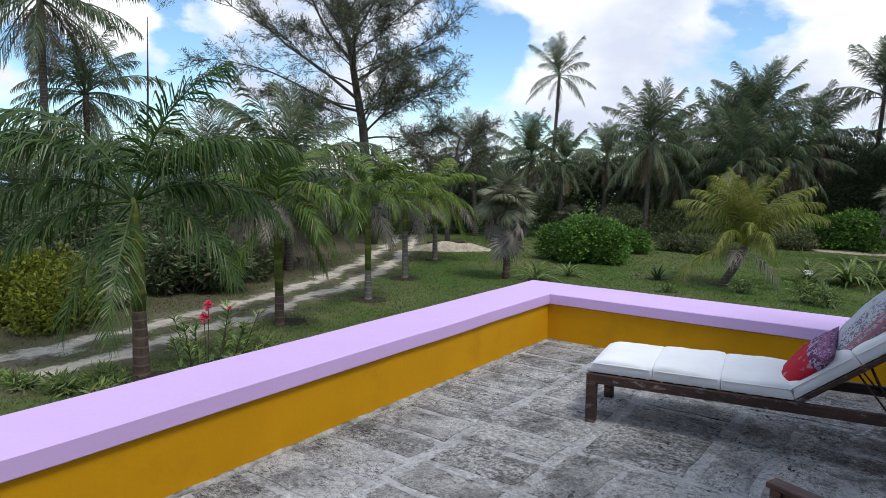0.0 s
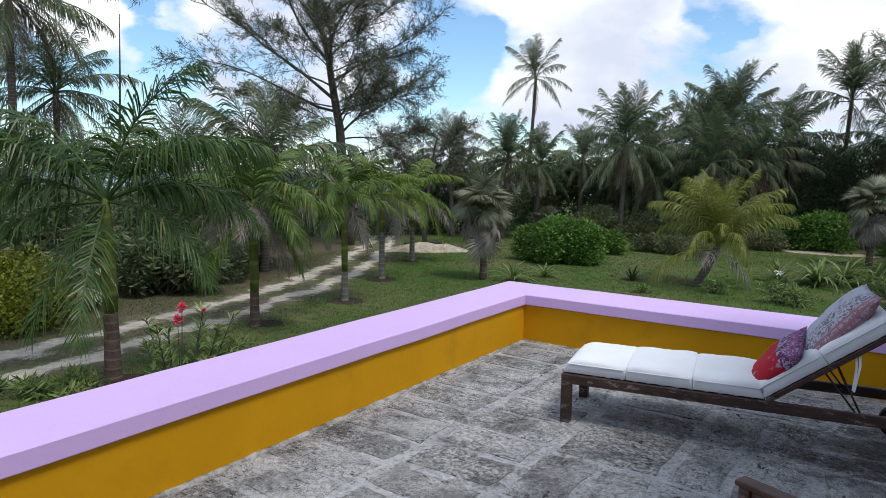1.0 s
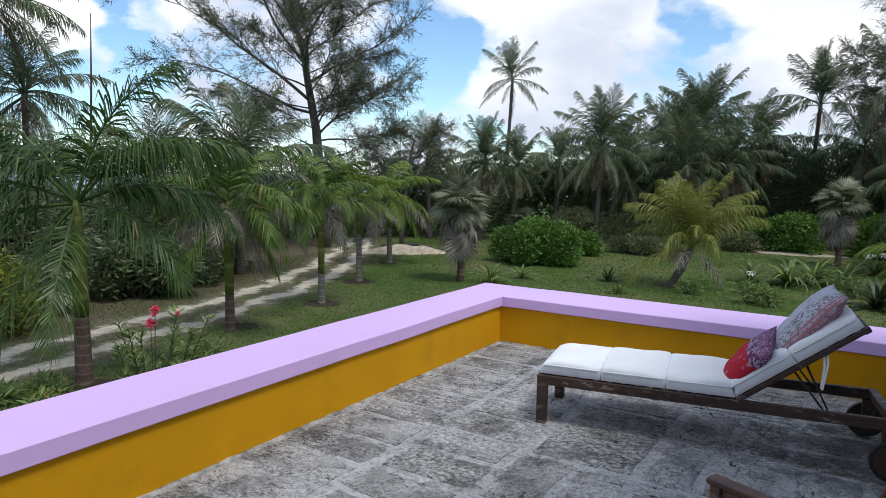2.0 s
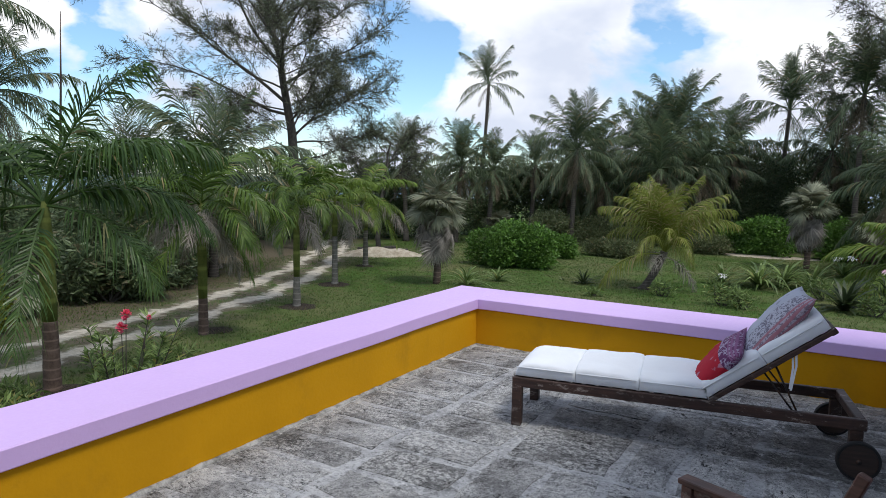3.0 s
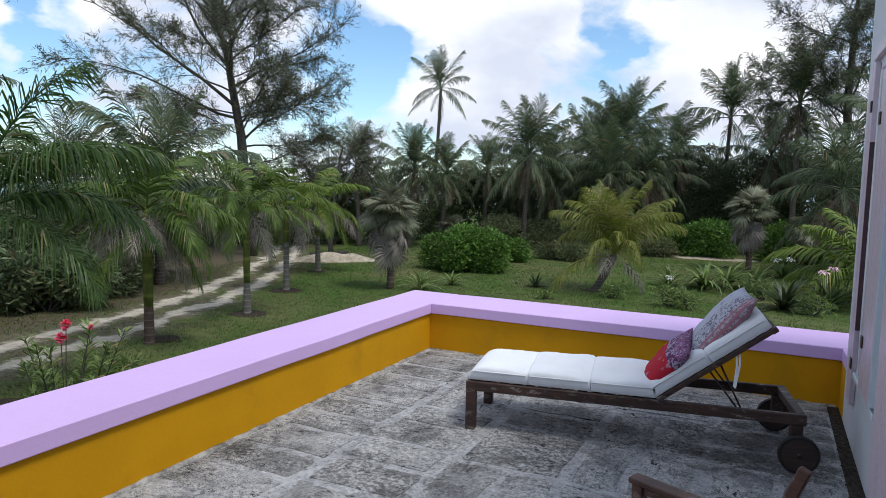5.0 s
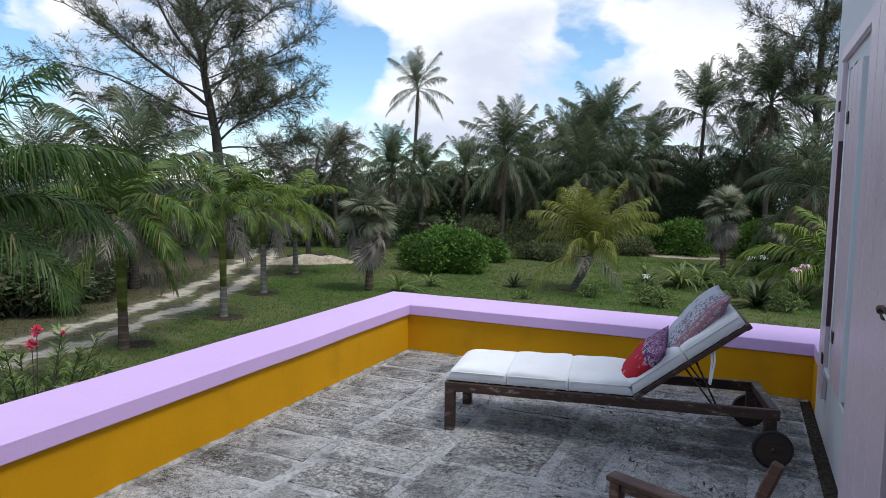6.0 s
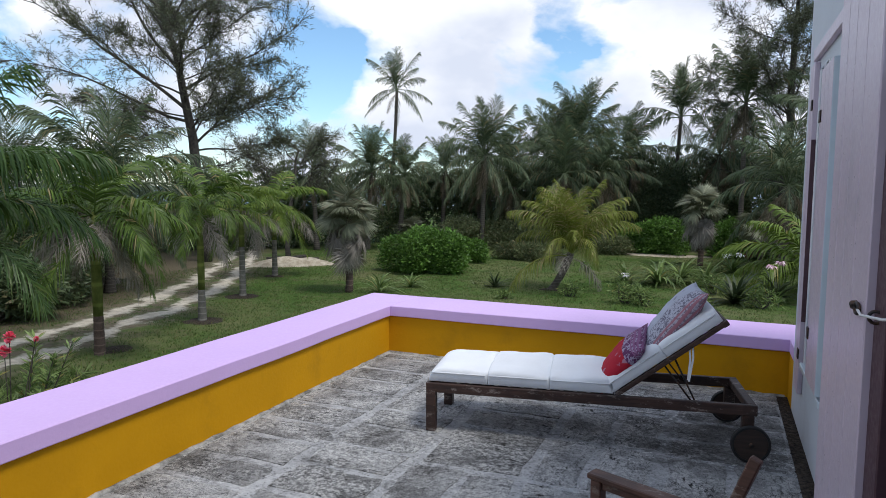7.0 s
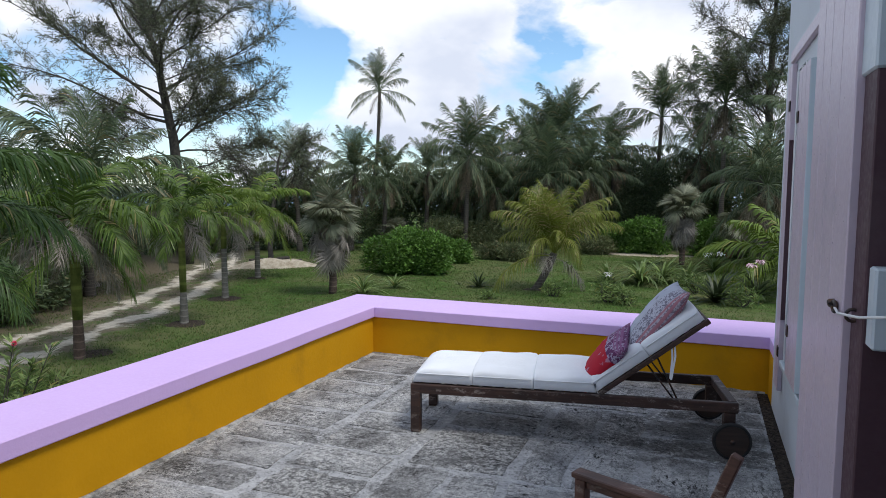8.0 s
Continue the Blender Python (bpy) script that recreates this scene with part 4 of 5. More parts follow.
shrub("green_shrub", (-7.3, 16.6, G), (1.75, 1.1), 1.9, 26000, 0.115, L_BUSH, "dense bright green rounded shrub on the lawn", 71, 12, skirt=True)
shrub("green_shrub", (-6.9, 20.4, G), (0.85, 0.7), 1.25, 5000, 0.12, L_BUSH, "small rounded green shrub on the lawn", 72, 7, skirt=True)
shrub("green_shrub", (0.27, 27.6, G), (1.75, 0.9), 2.0, 11000, 0.14, L_BUSH, "bright green shrub under dark trees", 73, 10, skirt=True)
shrub("green_shrub", (3.85, 27.6, G), (1.4, 0.9), 2.0, 9000, 0.14, L_BUSH, "green shrub behind a fan palm", 74, 9, skirt=True)
shrub("yellow_shrub", (-11.9, -0.2, G), (1.5, 1.3), 1.75, 12000, 0.10, L_YBUSH, "yellow-green leafy shrub beside the drive", 75, 11, skirt=True)
shrub("dark_tree", (0.4, 31.3, G), (3.4, 1.9), 5.9, 60000, 0.10, L_DEEP, "dense dark broadleaf tree with a rounded crown", 76, 60, category="tree", dome=0.6, lump=(0.14, 0.3))
shrub("low_scrub", (-4.9, 22.6, G), (1.5, 0.6), 0.85, 6000, 0.16, L_SCRUB, "low dry olive scrub on the lawn", 77, 9, 4.0, skirt=True)
shrub("low_scrub", (-1.9, 27.0, G), (1.6, 0.7), 1.0, 6000, 0.16, L_SCRUB, "low dry olive scrub on the lawn", 78, 9, 4.0, skirt=True)
shrub("dark_shrub", (-12.4, 3.9, G), (1.7, 1.3), 1.7, 6500, 0.2, L_DARK, "dark green leafy shrub by the drive", 79, 11, 3.0)
shrub("dark_shrub", (-14.0, 6.6, G), (1.8, 1.3), 1.6, 6000, 0.2, L_DARK, "dark green leafy shrub by the drive", 80, 11, 3.0)


def thicket(name, spans, leaves, leaf_size, material, label, seed, stretch=2.2):
    """A far belt of undergrowth along a line of the plan, as one mass of leaves."""
    r = random.Random(seed)
    blobs = []
    for (xa, ya), (xb, yb), h0, h1, n in spans:
        for i in range(n):
            t = (i + r.random()) / n
            h = h0 + (h1 - h0) * t
            rr = r.uniform(0.9, 1.5)
            for lvl in (0.25, 0.7):
                blobs.append(((xa + (xb - xa) * t + r.uniform(-0.8, 0.8), ya + (yb - ya) * t + r.uniform(-0.8, 0.8), G + h * lvl * r.uniform(0.8, 1.1)), (rr, rr, h * 0.36)))
    v, f = [], []
    leaf_cloud(v, f, blobs, leaves, leaf_size, seed, 0.35, stretch, G)
    return tagged(link(name, data_mesh(name, v, f, material), None), label, "undergrowth", kind="stuff")


thicket("thicket", [((-14, -3), (-16, 5), 2.5, 3.0, 14), ((-16, 5), (-21, 16), 3.0, 3.6, 16), ((-24, -6), (-26, 12), 4.6, 4.6, 18), ((-26, 12), (-22, 24), 4.6, 4.6, 14)], 150000, 0.19, L_DARK, "dark thicket of palmetto and scrub beyond the drive", 90, 4.0)
thicket("thicket", [((-22, 19), (-15, 27), 4.0, 4.3, 14), ((-15, 29), (-7, 33), 4.0, 4.6, 18), ((-7, 33), (6, 36), 5.0, 5.6, 24), ((6, 34), (14, 26), 5.0, 4.4, 16), ((-8, 37), (8, 39), 5.2, 5.6, 20)], 260000, 0.19, L_DARK, "dark belt of undergrowth behind the lawn", 91, 2.4)
thicket("thicket", [((-10.5, 25.5), (-3.5, 29), 1.6, 2.0, 10), ((5.5, 27), (9, 22), 2.0, 2.4, 7)], 30000, 0.14, L_SCRUB, "dry undergrowth below the palms", 92, 3.0)

# palmetto clumps at the thicket's edge and under the far trees
for i, (x, y, h, c) in enumerate(((-12.6, 1.6, 0.5, 1.0), (-13.6, 0.2, 0.6, 1.1), (-13.3, 5.6, 0.5, 1.0), (-14.6, 7.8, 0.6, 1.0), (-13.0, -1.6, 0.6, 1.1), (-15.6, 9.6, 0.7, 1.1), (-14.9, 3.0, 0.9, 1.2), (-15.2, -0.6, 1.2, 1.2),
                                  (4.6, 24.6, 1.6, 1.1), (5.6, 25.6, 2.0, 1.2), (2.0, 30.6, 1.6, 1.1), (-9.6, 26.6, 0.8, 1.1), (-11.6, 24.8, 0.9, 1.1))):
    fan_palm("palmetto", (x, y, G), h, c, 16, 3, "low grey-green palmetto clump among scrub", 200 + i, 0.06)

# ---- house side ----
WX = 3.62
SHUT_Z = 0.545       # foot of the near window shutter
wall_e = thing("wall_east", pose(0, 0, 0), "pale blue rendered house wall beside the terrace", "wall", kind="structure")


def wall_block(y0, y1, z0, z1):
    return part("wall_panel", boxed(WX, WX + 0.28, y0, y1, z0, z1), M_HOUSE, wall_e)


# wall with a window opening (y -1.36 to -0.915) and a door opening (y -5.0 to -3.86)
wall_block(-0.915, -0.30, -0.3, 3.6)
wall_block(-1.36, -0.915, -0.3, 0.46)
wall_block(-1.36, -0.915, 2.46, 3.6)
wall_block(-3.86, -1.36, -0.3, 3.6)
wall_block(-5.0, -3.86, 2.3, 3.6)
wall_block(-9.0, -5.0, -0.3, 3.6)
# unseen wall added behind the camera; closes the terrace and blocks light from there
wall_s = thing("wall_south", pose(0, 0, 0), "unseen pale blue rendered wall added to close the terrace", "wall", kind="structure")
part("wall_panel", boxed(-0.5, WX - 0.002, -9.3, -9.002, -0.3, 3.6), M_HOUSE, wall_s)
part("room_wall", boxed(WX + 2.6, WX + 2.7, -9.0, -0.3, -0.3, 3.6), M_HOUSE, wall_e)
part("room_wall", boxed(WX + 0.28, WX + 2.6, -0.4, -0.3, -0.3, 3.6), M_HOUSE, wall_e)
part("room_wall", boxed(WX + 0.28, WX + 2.6, -9.0, -8.9, -0.3, 3.6), M_HOUSE, wall_e)
tagged(part("room_floor", boxed(WX + 0.28, WX + 2.6, -8.9, -0.4, -0.3, 0.0), M_MORTAR), "plain floor inside the house", "floor", kind="structure")
tagged(part("ceiling", boxed(WX, WX + 2.7, -9.0, -0.3, 3.6, 3.75), M_HOUSE), "plain flat roof slab of the house", "ceiling", kind="structure")

# short return of the parapet against the house
part("parapet_return", boxed(WX, WX + 0.28, -0.299, -0.002, -0.3, TOP - BAND), M_OCHRE, wall_n, "ochre painted plaster")
part("return_coping", boxed(WX - 0.004, WX + 0.28, -0.299, -0.002, TOP - BAND + 0.001, TOP - 0.002, 0.004), M_LILAC, wall_n, "lilac painted coping")

# window: casing, frame, sill, hood, shutters
win = thing("window_1", pose(WX, -1.145, 0.46), "white-framed window with lilac shutters in the pale wall", "window", kind="structure")
M_PALEFRAME = paint_mat("pale_blue_gloss", (0.55, 0.62, 0.66), 0.4, 0.2, (0.25, 0.22, 0.25))
M_WHITEFRAME = paint_mat("white_gloss", (0.76, 0.77, 0.78), 0.4, 0.15, (0.3, 0.26, 0.26))
part("window_sill", boxed(-0.03, 0.0, -0.70, 0.21, 0.02, 0.06, 0.006), M_PALEFRAME, win)
for y0, y1 in ((-0.213, -0.17), (0.18, 0.226), (-0.02, 0.02)):
    part("window_frame", boxed(-0.006, 0.06, y0, y1, 0.002, 1.995, 0.004), M_WHITEFRAME, win)
for z0, z1 in ((0.003, 0.06), (1.93, 1.994)):
    part("window_rail", boxed(0.008, 0.057, -0.1695, 0.1695, z0, z1, 0.003), M_WHITEFRAME, win)
part("window_hood", boxed(-0.03, 0.0, -0.95, 0.38, 2.07, 2.15, 0.006), M_SHUTTER, win)
k = Mat("window_glass", (0.75, 0.8, 0.82), 0.05, spec=0.6)
k.b.inputs["Transmission Weight"].default_value = 0.9
for y0, y1 in ((-0.17, -0.02), (0.02, 0.17)):
    part("window_pane", boxed(0.066, 0.072, y0, y1, 0.03, 1.97), k.m, win)


def shutter(name, m, width, height, label, boards=3, hinge_y=None, battens=True):
    """A ledged plank shutter: upright boards with fine joints, two battens and strap hinges."""
    ob = thing(name, m, label, "shutter", kind="")
    w = width / boards
    for i in range(boards):
        part("board", boxed(0.0, 0.03, i * w + 0.0015, (i + 1) * w - 0.0015, 0.0, height, 0.003), M_SHUTTER, ob)
    for z in (0.25, height - 0.3):
        if battens:
            part("batten", boxed(0.0302, 0.043, 0.04, width - 0.04, z, z + 0.09, 0.003), M_SHUTTER, ob)
        part("hinge", boxed(-0.008, -0.0003, width - 0.05 if hinge_y is None else hinge_y, width + 0.01 if hinge_y is None else hinge_y + 0.06, z - 0.01, z + 0.06, 0.002), M_METAL, ob, "rusty dark hinge")
    return ob


k = Mat("dark_metal", (0.05, 0.045, 0.045), 0.55, 0.8)
k.colour(k.mix(k.ramp(k.noise(30, 5, 0.6, k.coords()), [(0.45, 0.0), (0.65, 1.0)]), (0.05, 0.045, 0.045), (0.13, 0.07, 0.04)))
M_METAL = k.m
far = shutter("window_shutter", pose(WX - 0.032, -0.90, 0.29), 0.22, 2.22, "dull lilac plank shutter folded back on the wall", 2, 0.0, False)
part("edge_strip", boxed(0.001, 0.031, -0.006, -0.0002, 0.5, 1.72, 0.002), M_MAROON, far, "dark maroon painted edge")
near = shutter("window_shutter", pose(WX - 0.045, -1.82, SHUT_Z), 0.44, 2.385 - SHUT_Z, "dull lilac plank shutter with a pale blue edge", 3, 0.37)
part("edge_strip", boxed(0.001, 0.04, -0.006, -0.0002, 0.0, 2.385 - SHUT_Z, 0.002), M_PALEFRAME, near, "pale blue painted edge")

# door leaf folded back on the wall, its frame and hook
leaf = thing("door_1", pose(0, 0, 0), "dull lilac plank door leaf folded open on the wall", "door", kind="structure")
for i, (ya, yb) in enumerate(((-3.71, -3.49), (-3.487, -3.30), (-3.298, -3.14), (-3.138, -2.97))):
    part("board", boxed(3.448, 3.478, ya, yb, 0.04, 2.75, 0.004), M_SHUTTER, leaf)
part("edge_board", boxed(3.4782, 3.51, -3.71, -3.60, 0.04, 2.75, 0.004), M_SHUTTER, leaf)
part("batten", boxed(3.4784, 3.51, -3.58, -3.0, 0.4, 0.52, 0.003), M_SHUTTER, leaf)
part("batten", boxed(3.4784, 3.51, -3.58, -3.0, 1.9, 2.02, 0.003), M_SHUTTER, leaf)
jamb = thing("door_frame", pose(0, 0, 0), "dark maroon door jamb with flaking pale patches", "door frame", kind="structure")
part("jamb_board", boxed(3.47, 3.62, -3.86, -3.715, 0.0, 2.3, 0.004), M_MAROON, jamb)
part("jamb_head", boxed(3.462, 3.62, -3.87, -3.702, 2.0, 2.5, 0.006), M_PALEFRAME, jamb, "pale flaking paint")
part("jamb_block", boxed(3.478, 3.60, -3.93, -3.861, 1.27, 1.485, 0.006), M_PALEFRAME, jamb, "pale blue painted block")


def hook():
    ob = thing("door_hook", pose(3.44, -3.615, 1.335), "black iron hook tied with white cord", "hook")
    v, f = [], []
    ring = [(0.0, 0.03 * math.cos(a) - 0.02, 0.015 * math.sin(a)) for a in [i * math.pi / 6 for i in range(13)]]
    tube(v, f, ring, [0.006] * 13, 6, False)
    tube(v, f, [(0.009, 0.03, 0.004), (-0.002, 0.03, 0.004), (-0.006, 0.008, 0.0)], [0.013, 0.012, 0.008], 8)
    link("eye_ring", data_mesh("eye_ring", v, f, M_METAL, True), None, ob)
    ctrl = [Vector((-0.002, -0.04, 0.0)), Vector((-0.010, -0.14, 0.0)), Vector((0.010, -0.30, 0.018)), Vector((0.030, -0.42, 0.042)), Vector((0.07, -0.46, 0.05))]
    kk = Mat("white_cord", (0.7, 0.7, 0.68), 0.8)
    v, f = [], []
    tube(v, f, ctrl, [0.004] * 5, 7)
    link("cord", data_mesh("cord", v, f, kk.m, True), None, ob, "white cotton cord")
    v, f = [], []
    ring = [(0.022 + 0.017 * math.cos(a), -0.162, 0.0 + 0.017 * math.sin(a)) for a in [i * math.pi / 6 for i in range(13)]]
    tube(v, f, ring, [0.005] * 13, 6, False)
    link("ring_bolt", data_mesh("ring_bolt", v, f, M_METAL, True), None, ob)


hook()

# ---- sun lounger ----
LNG = pose(1.235, -1.845, 0.015, 0, 0, 10.1)
LL, LW, BA, HX = 2.12, 0.64, 38.0, 1.27
lounger = thing("sun_lounger", LNG, "weathered dark brown wooden sun lounger with wheels and raised back", "sun lounger")
part("side_rail", boxed(0.0, LL, 0.0, 0.036, 0.262, 0.33, 0.005), M_TEAK, lounger)
part("side_rail", boxed(0.0, LL, LW - 0.036, LW, 0.262, 0.33, 0.005), M_TEAK, lounger)
part("end_rail", boxed(0.002, 0.036, 0.037, LW - 0.037, 0.262, 0.328, 0.005), M_TEAK, lounger)
part("end_rail", boxed(LL - 0.055, LL - 0.002, 0.037, LW - 0.037, 0.275, 0.331, 0.005), M_TEAK, lounger, "rear rail with worn pale paint")
for y in (0.0, LW - 0.066):
    part("leg", boxed(-0.002, 0.064, y - 0.002, y + 0.068, -0.015, 0.3305, 0.005), M_TEAK, lounger)
    part("rear_leg", boxed(LL - 0.085, LL - 0.015, y + 0.003, y + 0.06, 0.11, 0.262, 0.005), M_TEAK, lounger)
for i in range(14):
    x = 0.05 + i * 0.088
    part("slat", boxed(x, x + 0.062, 0.0365, LW - 0.0365, 0.312, 0.329, 0.003), M_TEAK, lounger)
BACK = pose(HX, 0, 0.325, 0, -BA, 0)


def backbox(x0, x1, y0, y1, z0, z1, bev=0.004):
    return boxed(x0, x1, y0, y1, z0, z1, bev, BACK)


part("back_rail", backbox(0.0, 0.84, 0.006, 0.038, -0.008, 0.0225), M_TEAK, lounger)
part("back_rail", backbox(0.0, 0.84, LW - 0.038, LW - 0.006, -0.008, 0.0225), M_TEAK, lounger)
part("back_top_rail", backbox(0.80, 0.84, 0.0385, LW - 0.0385, -0.022, 0.022), M_TEAK, lounger)
for i in range(8):
    x = 0.04 + i * 0.095
    part("slat", backbox(x, x + 0.06, 0.0385, LW - 0.0385, -0.008, 0.010, 0.003), M_TEAK, lounger)


def wheel(y, parent):
    c = Vector((LL - 0.045, y, 0.102))
    n = 36

    def disc(r0, r1, w):
        v, f = [], []
        prof = [(r0, -w), (r1 * 0.97, -w), (r1, -w * 0.6), (r1, w * 0.6), (r1 * 0.97, w), (r0, w)]
        for i in range(n):
            a = 2 * math.pi * i / n
            for r_, yy in prof:
                v.append((c.x + r_ * math.cos(a), c.y + yy, c.z + r_ * math.sin(a)))
        m = len(prof)
        for i in range(n):
            for j in range(m):
                f.append((i * m + j, i * m + (j + 1) % m, ((i + 1) % n) * m + (j + 1) % m, ((i + 1) % n) * m + j))
        return v, f

    v, f = disc(0.012, 0.101, 0.016)
    w = link("wheel", data_mesh("wheel", v, f, M_WHEEL), None, parent)
    v, f = disc(0.1005, 0.116, 0.019)
    link("tyre", data_mesh("tyre", v, f, M_RUBBER), None, w, "black rubber rim")
    v, f = [], []
    tube(v, f, [(c.x, c.y - 0.026, c.z), (c.x, c.y + 0.026, c.z)], [0.014, 0.014], 10)
    link("axle_cap", data_mesh("axle_cap", v, f, M_METAL, True), None, w)


M_WHEEL = wood_mat("dark_wheel_wood", (0.02, 0.012, 0.009), (0.055, 0.03, 0.02), 0, None, 0.65)
M_RUBBER = Mat("black_rubber", (0.012, 0.012, 0.012), 0.8).m
wheel(-0.05, lounger)
wheel(LW + 0.045, lounger)
for y in (0.09, LW - 0.09):
    for x0, x1 in ((0.36, 0.485), (0.44, 0.50)):
        a = BACK @ Vector((x0, y, -0.02))
        v, f = [], []
        tube(v, f, [a, (HX + x1, y - 0.035 if y < 0.3 else y + 0.035, 0.29)], [0.006, 0.006], 6)
        link("back_strut", data_mesh("back_strut", v, f, M_METAL, True), None, lounger, "thin metal back support")

k = Mat("white_canvas", (0.8, 0.81, 0.82), 0.9, spec=0.2)
co = k.coords()
k.colour(k.mix(k.ramp(k.noise(3.5, 5, 0.6, co), [(0.4, 0.0), (0.75, 0.5)]), (0.80, 0.815, 0.83), (0.70, 0.705, 0.71)))
k.bump(k.math("ADD", k.noise(300, 2, 0.5, co), k.math("MULTIPLY", k.noise(9, 3, 0.5, co), 5.0)), 0.25, 0.006)
M_CANVAS = k.m


def cushion_block(length, width, thick, seed, sag=0.0, nose=0.0):
    """One stuffed section: a soft box with bulging faces and a seam."""
    nx, ny = 14, 18
    bm = bmesh.new()
    lay = []
    for side in (0, 1):
        grid = []
        for i in range(nx + 1):
            row = []
            for j in range(ny + 1):
                u, w = i / nx * 2 - 1, j / ny * 2 - 1
                su = math.copysign(1 - (1 - abs(u)) ** 1.6, u) if abs(u) < 1 else u
                sw = math.copysign(1 - (1 - abs(w)) ** 1.6, w) if abs(w) < 1 else w
                ex, edge = (1 - abs(su) ** 13) ** 0.4, (1 - abs(sw) ** 6) ** 0.4
                x, y = (su + 1) / 2 * length, (sw + 1) / 2 * width
                wr = noise.noise((x * 4 + seed, y * 3, seed)) * 0.02 * ex + noise.noise((x * 9 + seed, y * 16, seed)) * 0.007 + 0.010 * (1 - sw * sw) * (1 - su * su)
                hgt = thick * (1 - 0.12 * (1 - ex) * (0.1 + 0.9 * sw ** 4)) * (0.72 + 0.33 * edge) + wr if side else 0.010 * (1 - edge) - sag * edge
                if side and x < nose:
                    hgt *= 0.30 + 0.70 * math.sqrt(1 - (1 - x / nose) ** 2)
                inset = (1 - edge) * 0.006
                x += -math.copysign(inset, su) * (abs(su) > 0.9)
                y += -math.copysign(inset, sw) * (abs(sw) > 0.9)
                row.append(bm.verts.new((x, y, hgt)))
            grid.append(row)
        lay.append(grid)
        for i in range(nx):
            for j in range(ny):
                q = [grid[i][j], grid[i + 1][j], grid[i + 1][j + 1], grid[i][j + 1]]
                bm.faces.new(q if side else q[::-1])
    a, b = lay
    rim = [(i, 0) for i in range(nx)] + [(nx, j) for j in range(ny)] + [(i, ny) for i in range(nx, 0, -1)] + [(0, j) for j in range(ny, 0, -1)]
    for s in range(len(rim)):
        (i, j), (i2, j2) = rim[s], rim[(s + 1) % len(rim)]
        bm.faces.new([a[i][j], a[i2][j2], b[i2][j2], b[i][j]])
    for fc in bm.faces:
        fc.smooth = True
    return bm


def piping(parent, length, width, z):
    v, f = [], []
    pts = [(0.012, 0.003, z), (length - 0.012, 0.003, z)]
    tube(v, f, [pts[0], ((length) / 2, 0.0005, z + 0.002), pts[1]], [0.004, 0.004, 0.004], 6)
    link("piping", data_mesh("piping", v, f, M_CANVAS, True), None, parent)


cushion = thing("lounger_cushion", LNG, "white canvas lounger cushion in five stitched sections", "cushion")
SEG, TH = 0.412, 0.100
for i in range(3):
    ob = part("cushion_section", cushion_block(SEG + 0.003, LW - 0.02, TH, 3.0 + i, nose=0.11 if i == 0 else 0.0), M_CANVAS, cushion)
    ob.matrix_local = pose(0.012 + i * SEG, 0.005, 0.333 + 0.0, 0, 0, 0)
    piping(ob, SEG - 0.004, LW, 0.068)
for i in range(2):
    ob = part("cushion_section", cushion_block(SEG + 0.003, LW - 0.02, TH, 8.0 + i), M_CANVAS, cushion)
    ob.matrix_local = pose(HX - 0.02, 0.005, 0.335, 0, -BA, 0) @ pose(0.006 + i * SEG, 0, 0.003)
    piping(ob, SEG - 0.004, LW, 0.068)
for dx in (0.0, 0.022):
    p0 = BACK @ Vector((0.56 + dx, 0.035, 0.0))
    v, f = [], []
    q = [p0, p0 + Vector((0.004, -0.012, -0.08)), p0 + Vector((-0.006 - dx * 0.5, -0.016, -0.21 - dx))]
    for a in q:
        v += [tuple(a + Vector((-0.006, 0, 0))), tuple(a + Vector((0.006, 0.001, 0))), tuple(a + Vector((0.006, 0.0025, 0))), tuple(a + Vector((-0.006, 0.0015, 0)))]
    for i in range(2):
        for j in range(4):
            f.append((i * 4 + j, i * 4 + (j + 1) % 4, i * 4 + 4 + (j + 1) % 4, i * 4 + 4 + j))
    link("tie_strap", data_mesh("tie_strap", v, f, M_CANVAS), None, cushion, "white hanging tie")


def pillow_bm(w, h, t, seed, pinch=0.06):
    """A stuffed scatter pillow lying in x, y with its thickness in z."""
    n = 22
    bm = bmesh.new()
    lay = []
    for side in (1, -1):
        g = []
        for i in range(n + 1):
            row = []
            for j in range(n + 1):
                u, v_ = i / n * 2 - 1, j / n * 2 - 1
                e = ((1 - abs(u) ** 2.6) * (1 - abs(v_) ** 2.6)) ** 0.55 if abs(u) < 1 and abs(v_) < 1 else 0.0
                x = u * w / 2 * (1 - pinch * (1 - v_ * v_))
                y = v_ * h / 2 * (1 - pinch * (1 - u * u))
                wr = 0.010 * noise.noise((u * 3 + seed, v_ * 3, seed)) + 0.006 * noise.noise((u * 8, v_ * 8 + seed, seed))
                row.append((x, y, side * (e * (t / 2 + wr))))
            g.append(row)
        lay.append(g)
    top = [[bm.verts.new(p) for p in row] for row in lay[0]]
    bot = [[top[i][j] if i in (0, n) or j in (0, n) else bm.verts.new(lay[1][i][j]) for j in range(n + 1)] for i in range(n + 1)]
    for i in range(n):
        for j in range(n):
            bm.faces.new([top[i][j], top[i + 1][j], top[i + 1][j + 1], top[i][j + 1]])
            bm.faces.new([bot[i][j + 1], bot[i + 1][j + 1], bot[i + 1][j], bot[i][j]])
    for fc in bm.faces:
        fc.smooth = True
    return bm


